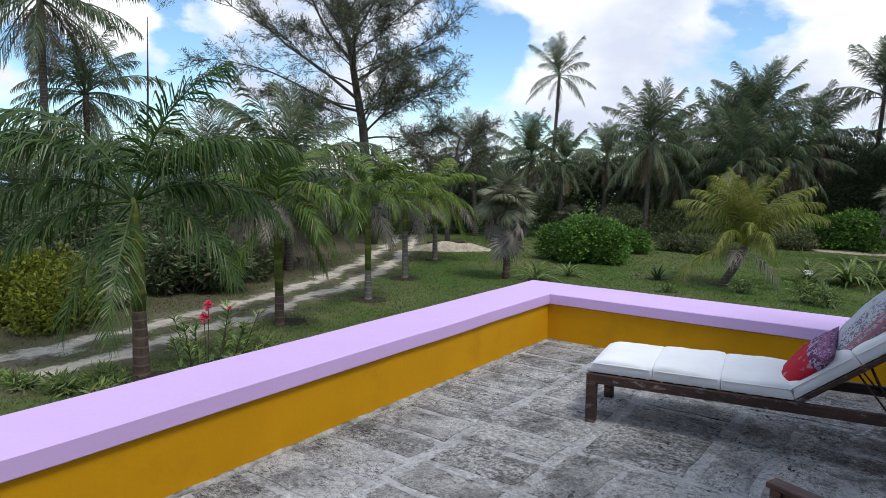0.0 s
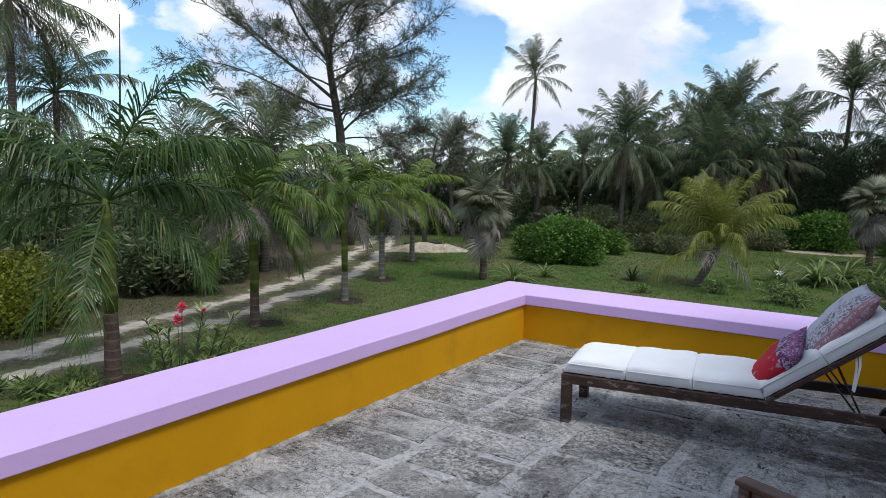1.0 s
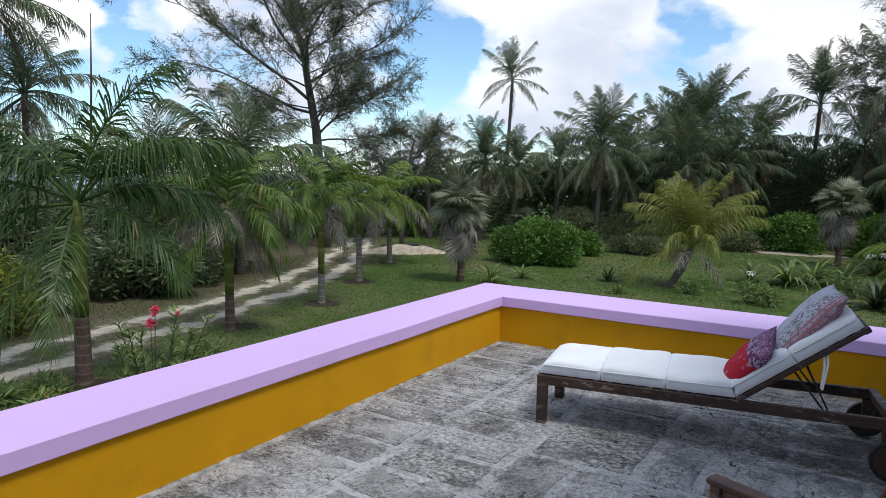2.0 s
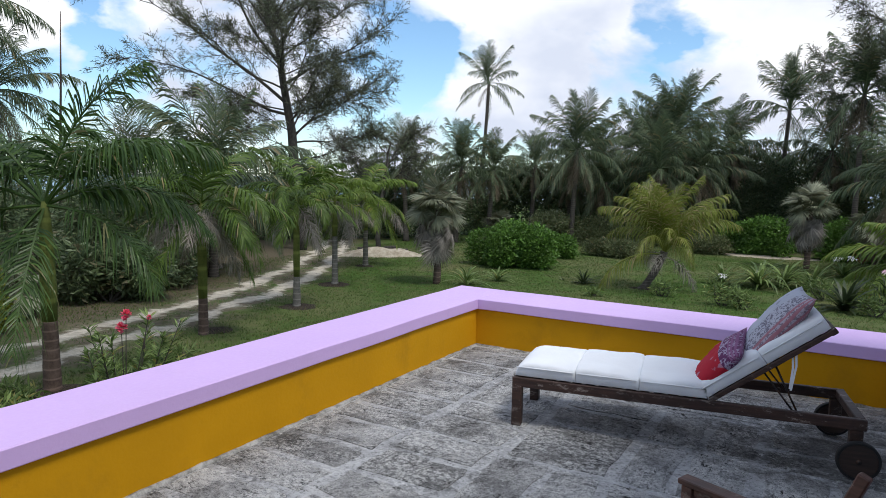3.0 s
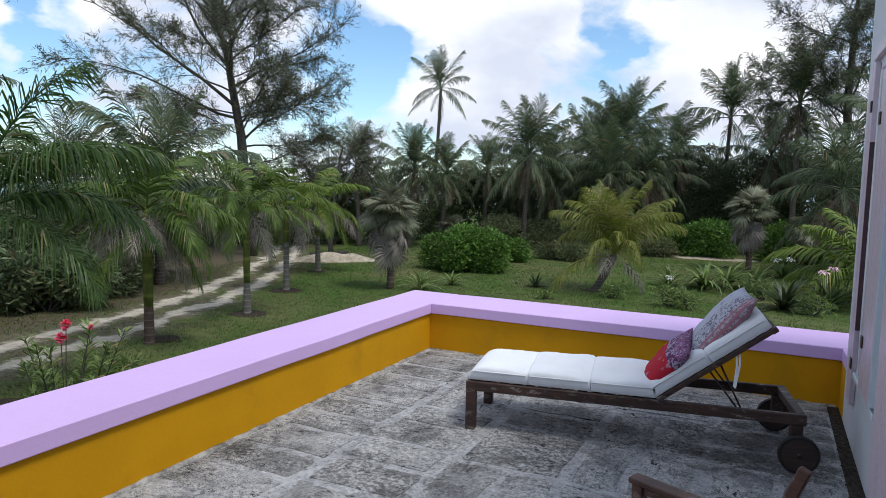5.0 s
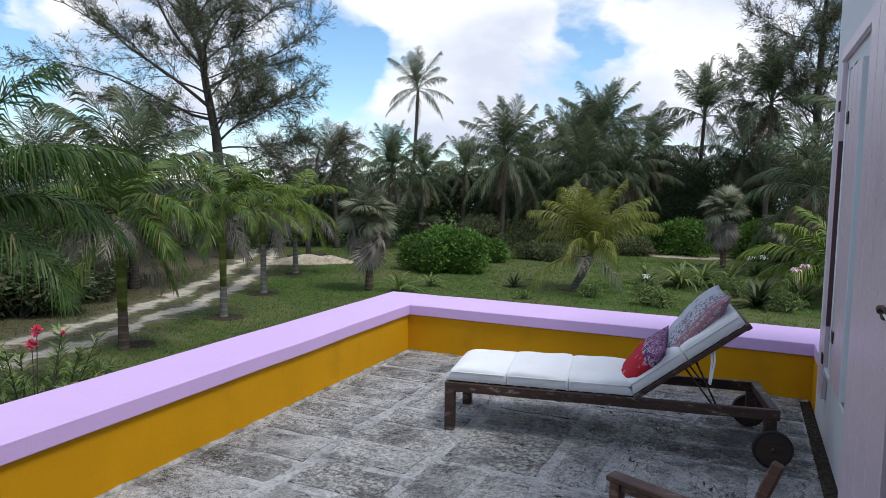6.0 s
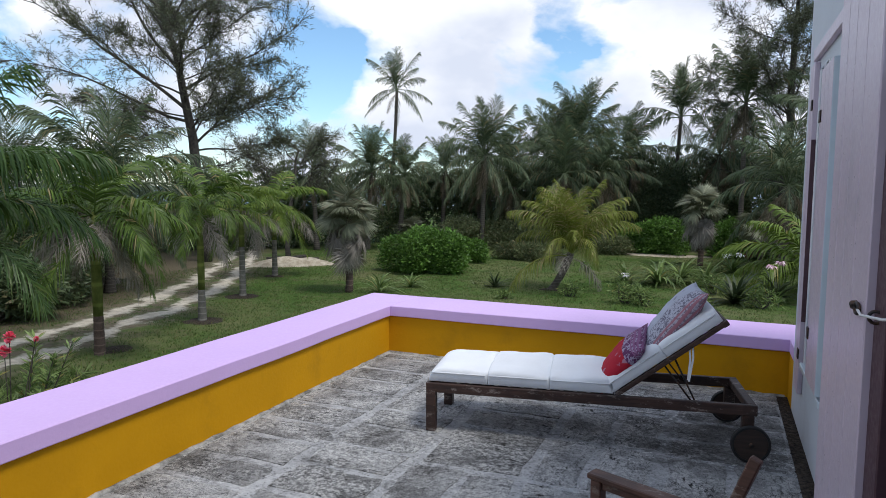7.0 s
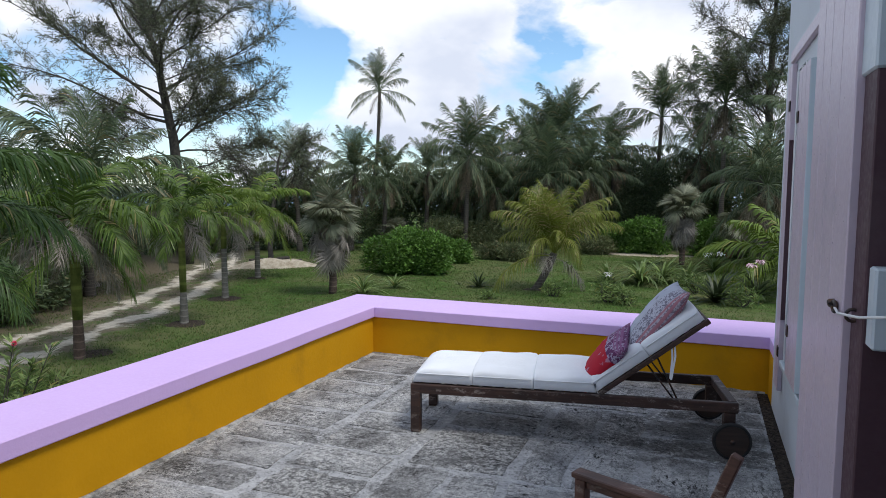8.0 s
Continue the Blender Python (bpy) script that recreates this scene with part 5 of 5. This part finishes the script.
def cloth_mat(name, field, band, motif, start, edge, hem, scale=30.0):
    """Printed cloth: a plain field, a patterned band past start along local x, and a fringe of motifs."""
    k = Mat(name, field, 0.85, spec=0.2)
    tc = k.n("ShaderNodeTexCoord").outputs["Object"]
    sep = k.n("ShaderNodeSeparateXYZ")
    k.ln(tc, sep.inputs[0])
    x = sep.outputs[0]
    spots = k.ramp(k.noise(scale, 2, 0.5, tc, 1.2), [(0.50, 0.0), (0.54, 1.0)])
    mott = k.noise(7, 4, 0.6, tc)
    fld = k.mix(k.ramp(mott, [(0.35, 0.0), (0.7, 0.6)]), field, tuple(c * 0.75 for c in field))
    fl2 = k.mix(k.ramp(k.noise(13, 3, 0.5, tc), [(0.63, 0.0), (0.68, 0.55)]), fld, motif)
    bnd = k.mix(spots, band, motif)
    rows = k.n("ShaderNodeTexWave", wave_type="BANDS", bands_direction="X")
    rows.inputs["Scale"].default_value = 13.0
    rows.inputs["Distortion"].default_value = 0.6
    k.ln(tc, rows.inputs[0])
    far = k.n("ShaderNodeMath", operation="GREATER_THAN")
    far.inputs[1].default_value = hem
    k.ln(x, far.inputs[0])
    bnd = k.mix(k.math("MULTIPLY", far.outputs[0], k.ramp(rows.outputs[0], [(0.35, 0.25), (0.6, 0.95)])), bnd, edge)
    m = k.n("ShaderNodeMath", operation="GREATER_THAN")
    m.inputs[1].default_value = start
    k.ln(x, m.inputs[0])
    k.colour(k.mix(m.outputs[0], fl2, bnd))
    k.bump(k.noise(120, 3, 0.5, tc), 0.15, 0.003)
    return k.m


M_RED = cloth_mat("red_printed_cloth", (0.42, 0.018, 0.035), (0.12, 0.035, 0.10), (0.36, 0.30, 0.40), 0.09, (0.24, 0.10, 0.20), 0.155, 34)
M_GREYP = cloth_mat("grey_printed_cloth", (0.44, 0.46, 0.53), (0.42, 0.42, 0.48), (0.17, 0.16, 0.20), 0.07, (0.36, 0.15, 0.18), 0.215, 46)


def pillow(name, m, w, h, t, mat, label, seed):
    ob = part(name, pillow_bm(w, h, t, seed), mat)
    ob.matrix_world = m
    return tagged(ob, label, "pillow")


LEAN = LNG @ pose(HX, 0, 0.325, 0, -5.5, 0) @ pose(-HX, 0, -0.325)   # pillows lean with the back
pillow("red_pillow", LNG @ pose(1.312, 0.235, 0.515, 0, -52, 0) @ pose(0, 0, 0, 0, 0, -12), 0.48, 0.47, 0.15, M_RED, "red printed cushion with a purple patterned border", 1.0)
pillow("grey_pillow", LEAN @ pose(1.672, 0.305, 0.742, 0, -47, 0) @ pose(0, 0, 0, 0, 0, -90), 0.56, 0.60, 0.17, M_GREYP, "grey-blue paisley cushion with a red border", 4.0)

# ---- wooden armchair ----
CH = pose(2.655, -3.388, 0.0, 0, 0, -21.8)   # local +x runs back along the arm; the chair's width runs to local -y
chair = thing("garden_armchair", CH, "reddish brown slatted wooden garden armchair", "chair")
CW = 0.60
for y in (0.0, -CW):
    part("armrest", boxed(-0.012, 0.55, y - 0.052, y + 0.012, 0.578, 0.60, 0.004), M_CHAIRWOOD, chair)
    part("front_leg", boxed(0.0, 0.045, y - 0.045, y, 0.0, 0.5775, 0.004), M_CHAIRWOOD, chair)
    part("arm_rail", boxed(0.0455, 0.51, y - 0.036, y - 0.008, 0.545, 0.577, 0.003), M_CHAIRWOOD, chair)
    part("rear_leg", boxed(0.0, 0.045, y - 0.045, y, 0.0, 0.5775, 0.004, pose(0.47, 0, 0)), M_CHAIRWOOD, chair)
    part("back_post", boxed(0.0, 0.036, y - 0.085, y - 0.053, 0.0, 0.62, 0.004, pose(0.378, 0, 0.27, 0, 20, 0)), M_CHAIRWOOD, chair)
    part("seat_rail", boxed(0.0455, 0.4695, y - 0.036, y - 0.006, 0.33, 0.385, 0.003), M_CHAIRWOOD, chair)
for i in range(6):
    part("seat_slat", boxed(0.02 + i * 0.075, 0.08 + i * 0.075, -CW + 0.0, -0.045, 0.3855, 0.402, 0.003), M_CHAIRWOOD, chair)
for i in range(4):
    z = 0.16 + i * 0.073
    part("back_slat", boxed(0.004, 0.022, -CW - 0.052, -0.086, z, z + 0.05, 0.003, pose(0.378, 0, 0.27, 0, 20, 0)), M_CHAIRWOOD, chair)

# ---- garden details ----
k = Mat("pale_sand", (0.45, 0.38, 0.28), 0.95, spec=0.15)
co = k.coords(obj=False)
k.colour(k.mix(k.ramp(k.noise(4, 6, 0.65, co), [(0.35, 0.0), (0.65, 1.0)]), (0.30, 0.25, 0.18), (0.52, 0.46, 0.36)))
k.bump(k.noise(25, 5, 0.6, co), 0.6, 0.03)
M_SAND = k.m
k = Mat("dark_mulch", (0.06, 0.045, 0.035), 0.95, spec=0.15)
co = k.coords(obj=False)
k.colour(k.mix(k.ramp(k.noise(30, 6, 0.7, co), [(0.4, 0.0), (0.65, 1.0)]), (0.025, 0.02, 0.016), (0.11, 0.085, 0.065)))
k.bump(k.noise(40, 5, 0.7, co), 0.9, 0.05)
M_MULCH = k.m


def mound(name, x, y, rx, ry, h, material, label, category, seed, turn=0.0):
    """A low uneven heap lying on the ground."""
    v, f = [], []
    rings, n = 7, 28
    for i in range(rings + 1):
        q = i / rings
        for j in range(n):
            a = 2 * math.pi * j / n
            w = 1 + 0.3 * noise.noise((math.cos(a) * 1.4 + seed, math.sin(a) * 1.4, seed))
            z = h * (1 - q * q) * (1 + 0.6 * noise.noise((math.cos(a) * q * 3, math.sin(a) * q * 3, seed))) - 0.06 * q * q * q
            v.append((rx * q * w * math.cos(a), ry * q * w * math.sin(a), z + 0.03))
    for i in range(rings):
        for j in range(n):
            f.append((i * n + j, (i + 1) * n + j, (i + 1) * n + (j + 1) % n, i * n + (j + 1) % n))
    ob = link(name, data_mesh(name, v, f, material, True), None)
    ob.matrix_world = pose(x, y, G, 0, 0, turn)
    return tagged(ob, label, category)


mound("sand_mound", -12.9, 16.4, 1.9, 0.7, 0.32, M_SAND, "low heap of pale sand beside the lawn", "sand heap", 1.0, 40)
mound("sand_patch", 0.6, 27.2, 2.6, 0.7, 0.05, M_SAND, "bare pale sandy strip at the lawn's edge", "sand", 2.0)
for x, y, s in ((-8.25, 6.2, 0.8), (-7.85, 3.3, 0.75), (-9.8, 9.55, 0.7), (-11.65, 13.4, 0.6), (-6.6, -0.6, 0.6), (-1.85, 14.4, 0.6)):
    mound("mulch_ring", x, y, s * 0.75, s * 0.68, 0.015, M_MULCH, "dark mulch ring round a palm trunk", "mulch", x)


def fallen_log(x, y, turn, ln, seed):
    v, f = [], []
    pts = [(ln * (i / 6 - 0.5), 0.06 * math.sin(i * 1.3 + seed), 0.10 + 0.03 * math.sin(i + seed)) for i in range(7)]
    tube(v, f, pts, [0.10, 0.11, 0.105, 0.1, 0.095, 0.09, 0.08], 8)
    ob = link("fallen_log", data_mesh("fallen_log", v, f, B_CASU, True), None)
    ob.matrix_world = pose(x, y, G, 0, 0, turn)
    tagged(ob, "dark fallen log beside the sand heap", "log")


fallen_log(-13.7, 17.4, 30, 2.2, 1)
fallen_log(-14.2, 17.9, 60, 1.6, 2)


def mast():
    ob = thing("mast", pose(-17.95, 5.85, G), "thin dark tapering mast standing in the thicket", "mast")
    v, f = [], []
    tube(v, f, [(0, 0, -0.1), (0.03, 0.05, 3.0), (0.10, 0.16, 6.0), (0.16, 0.20, 8.15)], [0.05, 0.045, 0.03, 0.012], 8)
    link("pole", data_mesh("pole", v, f, M_METAL, True), None, ob)


mast()


def oleander(at, seed):
    r = random.Random(seed)
    ob = thing("oleander", pose(*at), "oleander bush with narrow leaves and pink-red flowers", "shrub")
    lv, lf = [], []
    tips = []
    for i in range(17):
        a = r.uniform(0, 6.28)
        el = radians(r.uniform(38, 84))
        ln = r.uniform(0.95, 1.55)
        d = Vector((math.cos(a) * math.cos(el), math.sin(a) * math.cos(el), math.sin(el)))
        p0 = Vector((math.cos(a) * 0.08, math.sin(a) * 0.08, -0.05))
        p1 = p0 + d * ln * 0.55
        p2 = p1 + (d + Vector((0, 0, 0.25))).normalized() * ln * 0.45
        sv, sf = [], []
        tube(sv, sf, [p0, p1, p2], [0.012, 0.009, 0.005], 5, False)
        link("stem", data_mesh("stem", sv, sf, B_CASU), None, ob)
        tips.append(p2)
        for w in range(58):
            t = r.uniform(0.45, 1.0)
            q = p0.lerp(p1, t * 1.8) if t < 0.55 else p1.lerp(p2, (t - 0.55) / 0.45)
            b = r.uniform(0, 6.28)
            e = (d * 0.6 + Vector((math.cos(b), math.sin(b), r.uniform(-0.1, 0.6)))).normalized()
            sd = e.cross(Vector((r.uniform(-0.4, 0.4), r.uniform(-0.4, 0.4), 1))).normalized() * 0.016
            ll = r.uniform(0.12, 0.2)
            b0 = len(lv)
            lv.extend([tuple(q), tuple(q + e * ll * 0.5 + sd), tuple(q + e * ll - Vector((0, 0, 0.015))), tuple(q + e * ll * 0.5 - sd)])
            lf.append((b0, b0 + 1, b0 + 2, b0 + 3))
    link("leaves", data_mesh("leaves", lv, lf, L_LILY), None, ob)
    k = Mat("pink_red_petal", (0.75, 0.06, 0.13), 0.6)
    k.colour(k.mix(k.island(), (0.62, 0.03, 0.08), (0.85, 0.16, 0.24)))
    for c in (Vector((0.03, 0.03, 1.44)), Vector((0.0, -0.02, 1.28)), Vector((0.22, 0.22, 1.40))):
        fv, ff = [], []
        rad = 0.062 if c.x < 0.2 else 0.03
        for q in range(34):
            e = Vector((r.gauss(0, 1), r.gauss(0, 1), r.gauss(0, 1))).normalized()
            sd = e.cross(Vector((0.3, 0.2, 1))).normalized() * rad * 0.62
            s2 = c + e * rad * 0.3
            b0 = len(fv)
            fv += [tuple(s2), tuple(s2 + e * rad * 0.5 + sd), tuple(s2 + e * rad), tuple(s2 + e * rad * 0.5 - sd)]
            ff.append((b0, b0 + 1, b0 + 2, b0 + 3))
        v, f = [], []
        link("flower", data_mesh("flower", fv, ff, k.m), None, ob, "pink-red flower cluster")
        tube(v, f, [(c.x * 0.4, c.y * 0.4, 0.5), tuple(c)], [0.008, 0.005], 5, False)
        link("flower_stem", data_mesh("flower_stem", v, f, B_CASU), None, ob)


oleander((-4.65, -0.86, G), 3)

k = Mat("white_petal", (0.8, 0.78, 0.76), 0.6)
M_WHITE = k.m
k = Mat("pale_pink_petal", (0.6, 0.4, 0.45), 0.6)
k.colour(k.mix(k.island(), (0.45, 0.2, 0.28), (0.75, 0.6, 0.62)))
M_PINK = k.m
M_BROM = leaf_mat("red_bromeliad_leaf", (0.2, 0.05, 0.02), (0.42, 0.14, 0.05))
L_CYCAD = leaf_mat("cycad_leaf", (0.03, 0.045, 0.018), (0.08, 0.11, 0.04))

strap_plant("cycad", (-3.6, 14.3, G), 40, 0.62, 0.05, L_CYCAD, "dark spiky rosette plant on the lawn", 1, 70, 40)
strap_plant("spider_lily", (0.15, 17.1, G), 44, 1.05, 0.07, L_LILY, "strap-leaved lily with a white flower", 2, 60, 70, flower=(M_WHITE, ((0.05, -0.7, 0.34, 0.15),)))
strap_plant("spider_lily", (1.25, 17.0, G), 70, 1.6, 0.06, L_LILY, "tall clump of pale strap-leaved lily", 3, 50, 105)
strap_plant("spider_lily", (1.9, 17.9, G), 70, 1.6, 0.06, L_LILY, "tall clump of pale strap-leaved lily", 4, 50, 105)
strap_plant("spider_lily", (2.7, 17.2, G), 60, 1.3, 0.05, L_LILY, "clump of strap-leaved lily with spent stems", 5, 60, 80)
strap_plant("spider_lily", (3.6, 21.5, G), 50, 1.0, 0.07, L_LILY, "strap-leaved lily with white flowers", 6, 60, 70, flower=(M_WHITE, ((-0.25, -0.5, 0.72, 0.19), (0.2, -0.5, 0.78, 0.19))))
strap_plant("agave", (3.55, 14.2, G), 60, 1.2, 0.085, L_CYCAD, "dark green spiky agave-like clump", 7, 70, 55)
strap_plant("spider_lily", (4.6, 15.0, G), 56, 1.2, 0.08, L_CYCAD, "dark strap-leaved lily with pink flowers", 8, 60, 75, flower=(M_PINK, ((-0.2, -0.3, 1.02, 0.2), (0.1, -0.2, 1.12, 0.2))))
strap_plant("bromeliad", (3.1, 28.0, G), 50, 1.2, 0.09, M_BROM, "red-orange bromeliad under the trees", 9, 65, 45)
strap_plant("bromeliad", (4.3, 27.0, G), 30, 0.8, 0.08, M_BROM, "reddish bromeliad under the trees", 10, 65, 45)
for i, (x, y, w, h) in enumerate(((-0.95, 13.3, 0.26, 0.5), (0.75, 12.8, 0.45, 0.8), (1.25, 12.6, 0.34, 0.6), (-2.6, 12.2, 0.2, 0.2), (2.5, 13.4, 0.3, 0.45), (3.0, 15.6, 0.4, 0.6), (4.2, 13.6, 0.4, 0.55))):
    shrub("bushy_herb", (x, y, G), (w, w * 0.8), h, int(420 * w / 0.4), 0.15, L_LILY, "low leafy green herb beside the terrace", 130 + i, 6, 5.0, category="plant")
for i, (x, y, w, h) in enumerate(((-7.0, -1.7, 0.22, 0.22), (-6.4, -1.35, 0.3, 0.34), (-7.6, -2.0, 0.2, 0.2), (-5.6, -0.3, 0.35, 0.5), (-5.2, 0.3, 0.35, 0.5), (-5.9, -1.6, 0.3, 0.32), (-6.2, 1.0, 0.35, 0.45), (-8.2, -2.3, 0.2, 0.2), (-4.2, -1.2, 0.35, 0.5), (-5.1, -1.2, 0.3, 0.4))):
    shrub("bushy_herb", (x, y, G), (w, w), h, int(380 * w / 0.35), 0.16, L_LILY, "low leafy green herb beside the terrace", 160 + i, 6, 5.0, category="plant")
strap_plant("wild_plant", (-6.55, 11.9, G), 30, 1.1, 0.05, L_LILY, "arching strap leaves beside a fan palm", 80, 60, 90)
strap_plant("wild_plant", (-6.1, 13.2, G), 26, 0.9, 0.05, L_LILY, "arching strap leaves beside a shrub", 81, 60, 90)
strap_plant("lawn_tuft", (-4.4, 14.6, G), 14, 0.35, 0.02, L_SCRUB, "small dry tuft on the lawn", 82, 60, 60)

# a plain house glimpsed behind the trees
house = thing("garden_house", pose(-3.0, 41.0, G), "grey rendered house glimpsed behind the trees", "house")
part("wall", boxed(-3.0, 3.0, 0.0, 4.0, -0.1, 2.9), M_HOUSE, house)
bm = bmesh.new()
for x in (-3.3, 3.3):
    for y, z in ((-0.3, 2.9), (2.0, 4.1), (4.3, 2.9)):
        bm.verts.new((x, y, z))
bm.verts.ensure_lookup_table()
w = bm.verts
for idx in ((0, 3, 4, 1), (1, 4, 5, 2), (0, 1, 2), (3, 5, 4), (0, 2, 5, 3)):
    bm.faces.new([w[i] for i in idx])
part("roof", bm, M_SHUTTER, house)


def grass(count, seed):
    """Blades over the near lawn, thin on the drive."""
    r = random.Random(seed)
    v, f = [], []
    for _ in range(count):
        y = -3 + 30 * r.random() ** 1.1
        x = -16 + 26 * r.random()
        if -0.6 < x < 4 and y < 0.8:
            continue
        off = x - drive_x(y)
        if abs(abs(off) - 0.62) < 0.42 or off < -6:
            continue
        if abs(off) < 1.3 and r.random() < 0.5:
            continue
        z = G + noise.noise((x * 0.13, y * 0.13, 0)) * 0.08
        for b in range(3):
            a = r.uniform(0, 6.28)
            h = r.uniform(0.02, 0.05) * (1.5 if r.random() < 0.06 else 1)
            dx, dy = math.cos(a) * 0.010, math.sin(a) * 0.010
            lx, ly = r.uniform(-0.04, 0.04), r.uniform(-0.04, 0.04)
            px, py = x + r.uniform(-0.06, 0.06), y + r.uniform(-0.06, 0.06)
            b0 = len(v)
            v += [(px - dx, py - dy, z - 0.01), (px + dx, py + dy, z - 0.01), (px + lx, py + ly, z + h)]
            f.append((b0, b0 + 1, b0 + 2))
    tagged(link("grass", data_mesh("grass", v, f, L_GRASS), None), "short mown lawn grass with dry blades", "grass", kind="stuff")


grass(90000, 4)

# ---- terrace paving, slab by slab ----
floor = thing("floor", pose(0, 0, 0), "weathered grey stone slabs in rough mortar on the terrace", "floor", kind="structure")


def slab_mesh(lx, ly, seed):
    """A worn slab with a chipped outline and a slightly dished top; local x is its grain."""
    r = random.Random(seed)
    nx, ny = 5, 4
    v, f = [], []
    for i in range(nx + 1):
        for j in range(ny + 1):
            x, y = (i / nx - 0.5) * lx, (j / ny - 0.5) * ly
            ex, ey = i in (0, nx), j in (0, ny)
            if ex:
                x += r.uniform(-0.022, 0.012) * (1 if i else -1)
            if ey:
                y += r.uniform(-0.022, 0.010) * (1 if j else -1)
            if ex and ey:
                x, y = x * 0.995, y * 0.99
            v.append((x, y, r.uniform(-0.002, 0.002) - (0.003 if ex or ey else 0)))
    m = len(v)
    for i in range(nx):
        for j in range(ny):
            a = i * (ny + 1) + j
            f.append((a, a + ny + 1, a + ny + 2, a + 1))
    rim = [i * (ny + 1) for i in range(nx + 1)] + [nx * (ny + 1) + j for j in range(1, ny + 1)] + [i * (ny + 1) + ny for i in range(nx - 1, -1, -1)] + [j for j in range(ny - 1, 0, -1)]
    for a in rim:
        x, y, z = v[a]
        v.append((x * 1.015, y * 1.02, -0.03))
    n = len(rim)
    for s in range(n):
        f.append((rim[s], m + s, m + (s + 1) % n, rim[(s + 1) % n]))
    return data_mesh("slab", v, f, M_STONE)


SLABS = {}


def lay(x0, x1, y0, y1, along, r):
    lx, ly = x1 - x0, y1 - y0
    if along == "y":
        lx, ly = ly, lx
    key = (round(lx, 2), round(ly, 2))
    pool = SLABS.setdefault(key, [slab_mesh(key[0], key[1], hash(key) % 1000 + q) for q in range(3)])
    ob = link("slab", r.choice(pool), None, floor)
    ob.matrix_local = pose((x0 + x1) / 2, (y0 + y1) / 2, 0.001 + r.uniform(-0.002, 0.003), r.uniform(-0.2, 0.2), r.uniform(-0.2, 0.2), (90 if along == "y" else 0) + r.choice((0, 180)) + r.uniform(-0.8, 0.8))


BAYS = [(0.02, 0.665), (0.745, 1.325), (1.405, 2.03), (2.10, 2.745), (2.82, 3.53)]
PLAN = ["xxxxxxxxxxx", "xyxxxxyxyxx", "yxSyyxyxyxy", "xyyxyxyxyxx", "xxyxSxyxxyx"]
r_ = random.Random(17)
for (x0, x1), plan in zip(BAYS, PLAN):
    y = -0.04
    lay(x0, x1, y - 0.14, y, "x", r_)
    y = -0.22
    for c in plan:
        h = 0.70 + r_.choice((-0.03, 0.0, 0.03))
        if c == "S":
            lay(x0, x1, y - h + 0.05, y, "x", r_)
        elif c == "x":
            s = r_.choice((0.48, 0.5, 0.54))
            lay(x0, x1, y - h * s + 0.05, y, "x", r_)
            lay(x0, x1, y - h + 0.05, y - h * s, "x", r_)
        else:
            s = x0 + (x1 - x0) * r_.choice((0.46, 0.5, 0.53))
            lay(x0, s - 0.022, y - h + 0.05, y, "y", r_)
            lay(s + 0.022, x1, y - h + 0.05, y, "y", r_)
        y -= h

# uneven pale mortar fillet at the foot of the parapets, dirt in the gutter at the house wall
k = Mat("pale_mortar", (0.5, 0.49, 0.46), 0.95, spec=0.2)
co = k.coords(obj=False)
k.colour(k.mix(k.ramp(k.noise(5, 10, 0.75, co), [(0.42, 0.0), (0.58, 1.0)]), (0.13, 0.125, 0.11), (0.42, 0.41, 0.38)))
k.bump(k.noise(40, 5, 0.6, co), 0.6, 0.01)
M_FILLET = k.m


def fillet(p0, p1, side, label, seed):
    v, f = [], []
    p0, p1, side = Vector(p0), Vector(p1), Vector(side)
    n = int((p1 - p0).length / 0.05)
    for i in range(n + 1):
        p = p0.lerp(p1, i / n)
        w = 0.03 + 0.022 * max(0, noise.noise((i * 0.23, seed, 0))) + 0.012 * noise.noise((i * 0.9, seed, 2))
        h = 0.012 + 0.012 * noise.noise((i * 0.5, seed, 5))
        v += [tuple(p + Vector((0, 0, -0.02))), tuple(p + Vector((0, 0, h))), tuple(p + side * w + Vector((0, 0, h * 0.6))), tuple(p + side * (w + 0.012) + Vector((0, 0, -0.02)))]
    for i in range(n):
        for j in range(3):
            a = i * 4 + j
            f.append((a, a + 4, a + 5, a + 1))
    tagged(link("trim", data_mesh("trim", v, f, M_FILLET, True), None), label, "mortar", kind="structure")


fillet((-0.033, -8.9, 0), (-0.033, 0.02, 0), (1, 0, 0), "ragged pale mortar fillet along the parapet", 1.0)
fillet((3.6, 0.033, 0), (-0.02, 0.033, 0), (0, -1, 0), "ragged pale mortar fillet along the parapet", 2.0)
rd = random.Random(23)
v, f = [], []
for i in range(1100):
    y = rd.uniform(-4.0, -0.03)
    x = rd.uniform(3.54, 3.615)
    s = rd.uniform(0.003, 0.012)
    tube(v, f, [(x, y, -0.012 + s * 0.2), (x + rd.uniform(-1, 1) * s, y + rd.uniform(-1, 1) * s, s * 0.8 - 0.008)], [s * 0.7, s * 0.4], 5)
tagged(link("gutter_debris", data_mesh("gutter_debris", v, f, M_MULCH), None), "dark dirt and leaf litter along the wall", "debris", kind="stuff")

tagged(part("gutter", boxed(3.538, 3.619, -8.9, 0.01, -0.02, -0.0008), M_MULCH), "narrow gutter of dark dirt along the wall", "gutter", kind="structure")
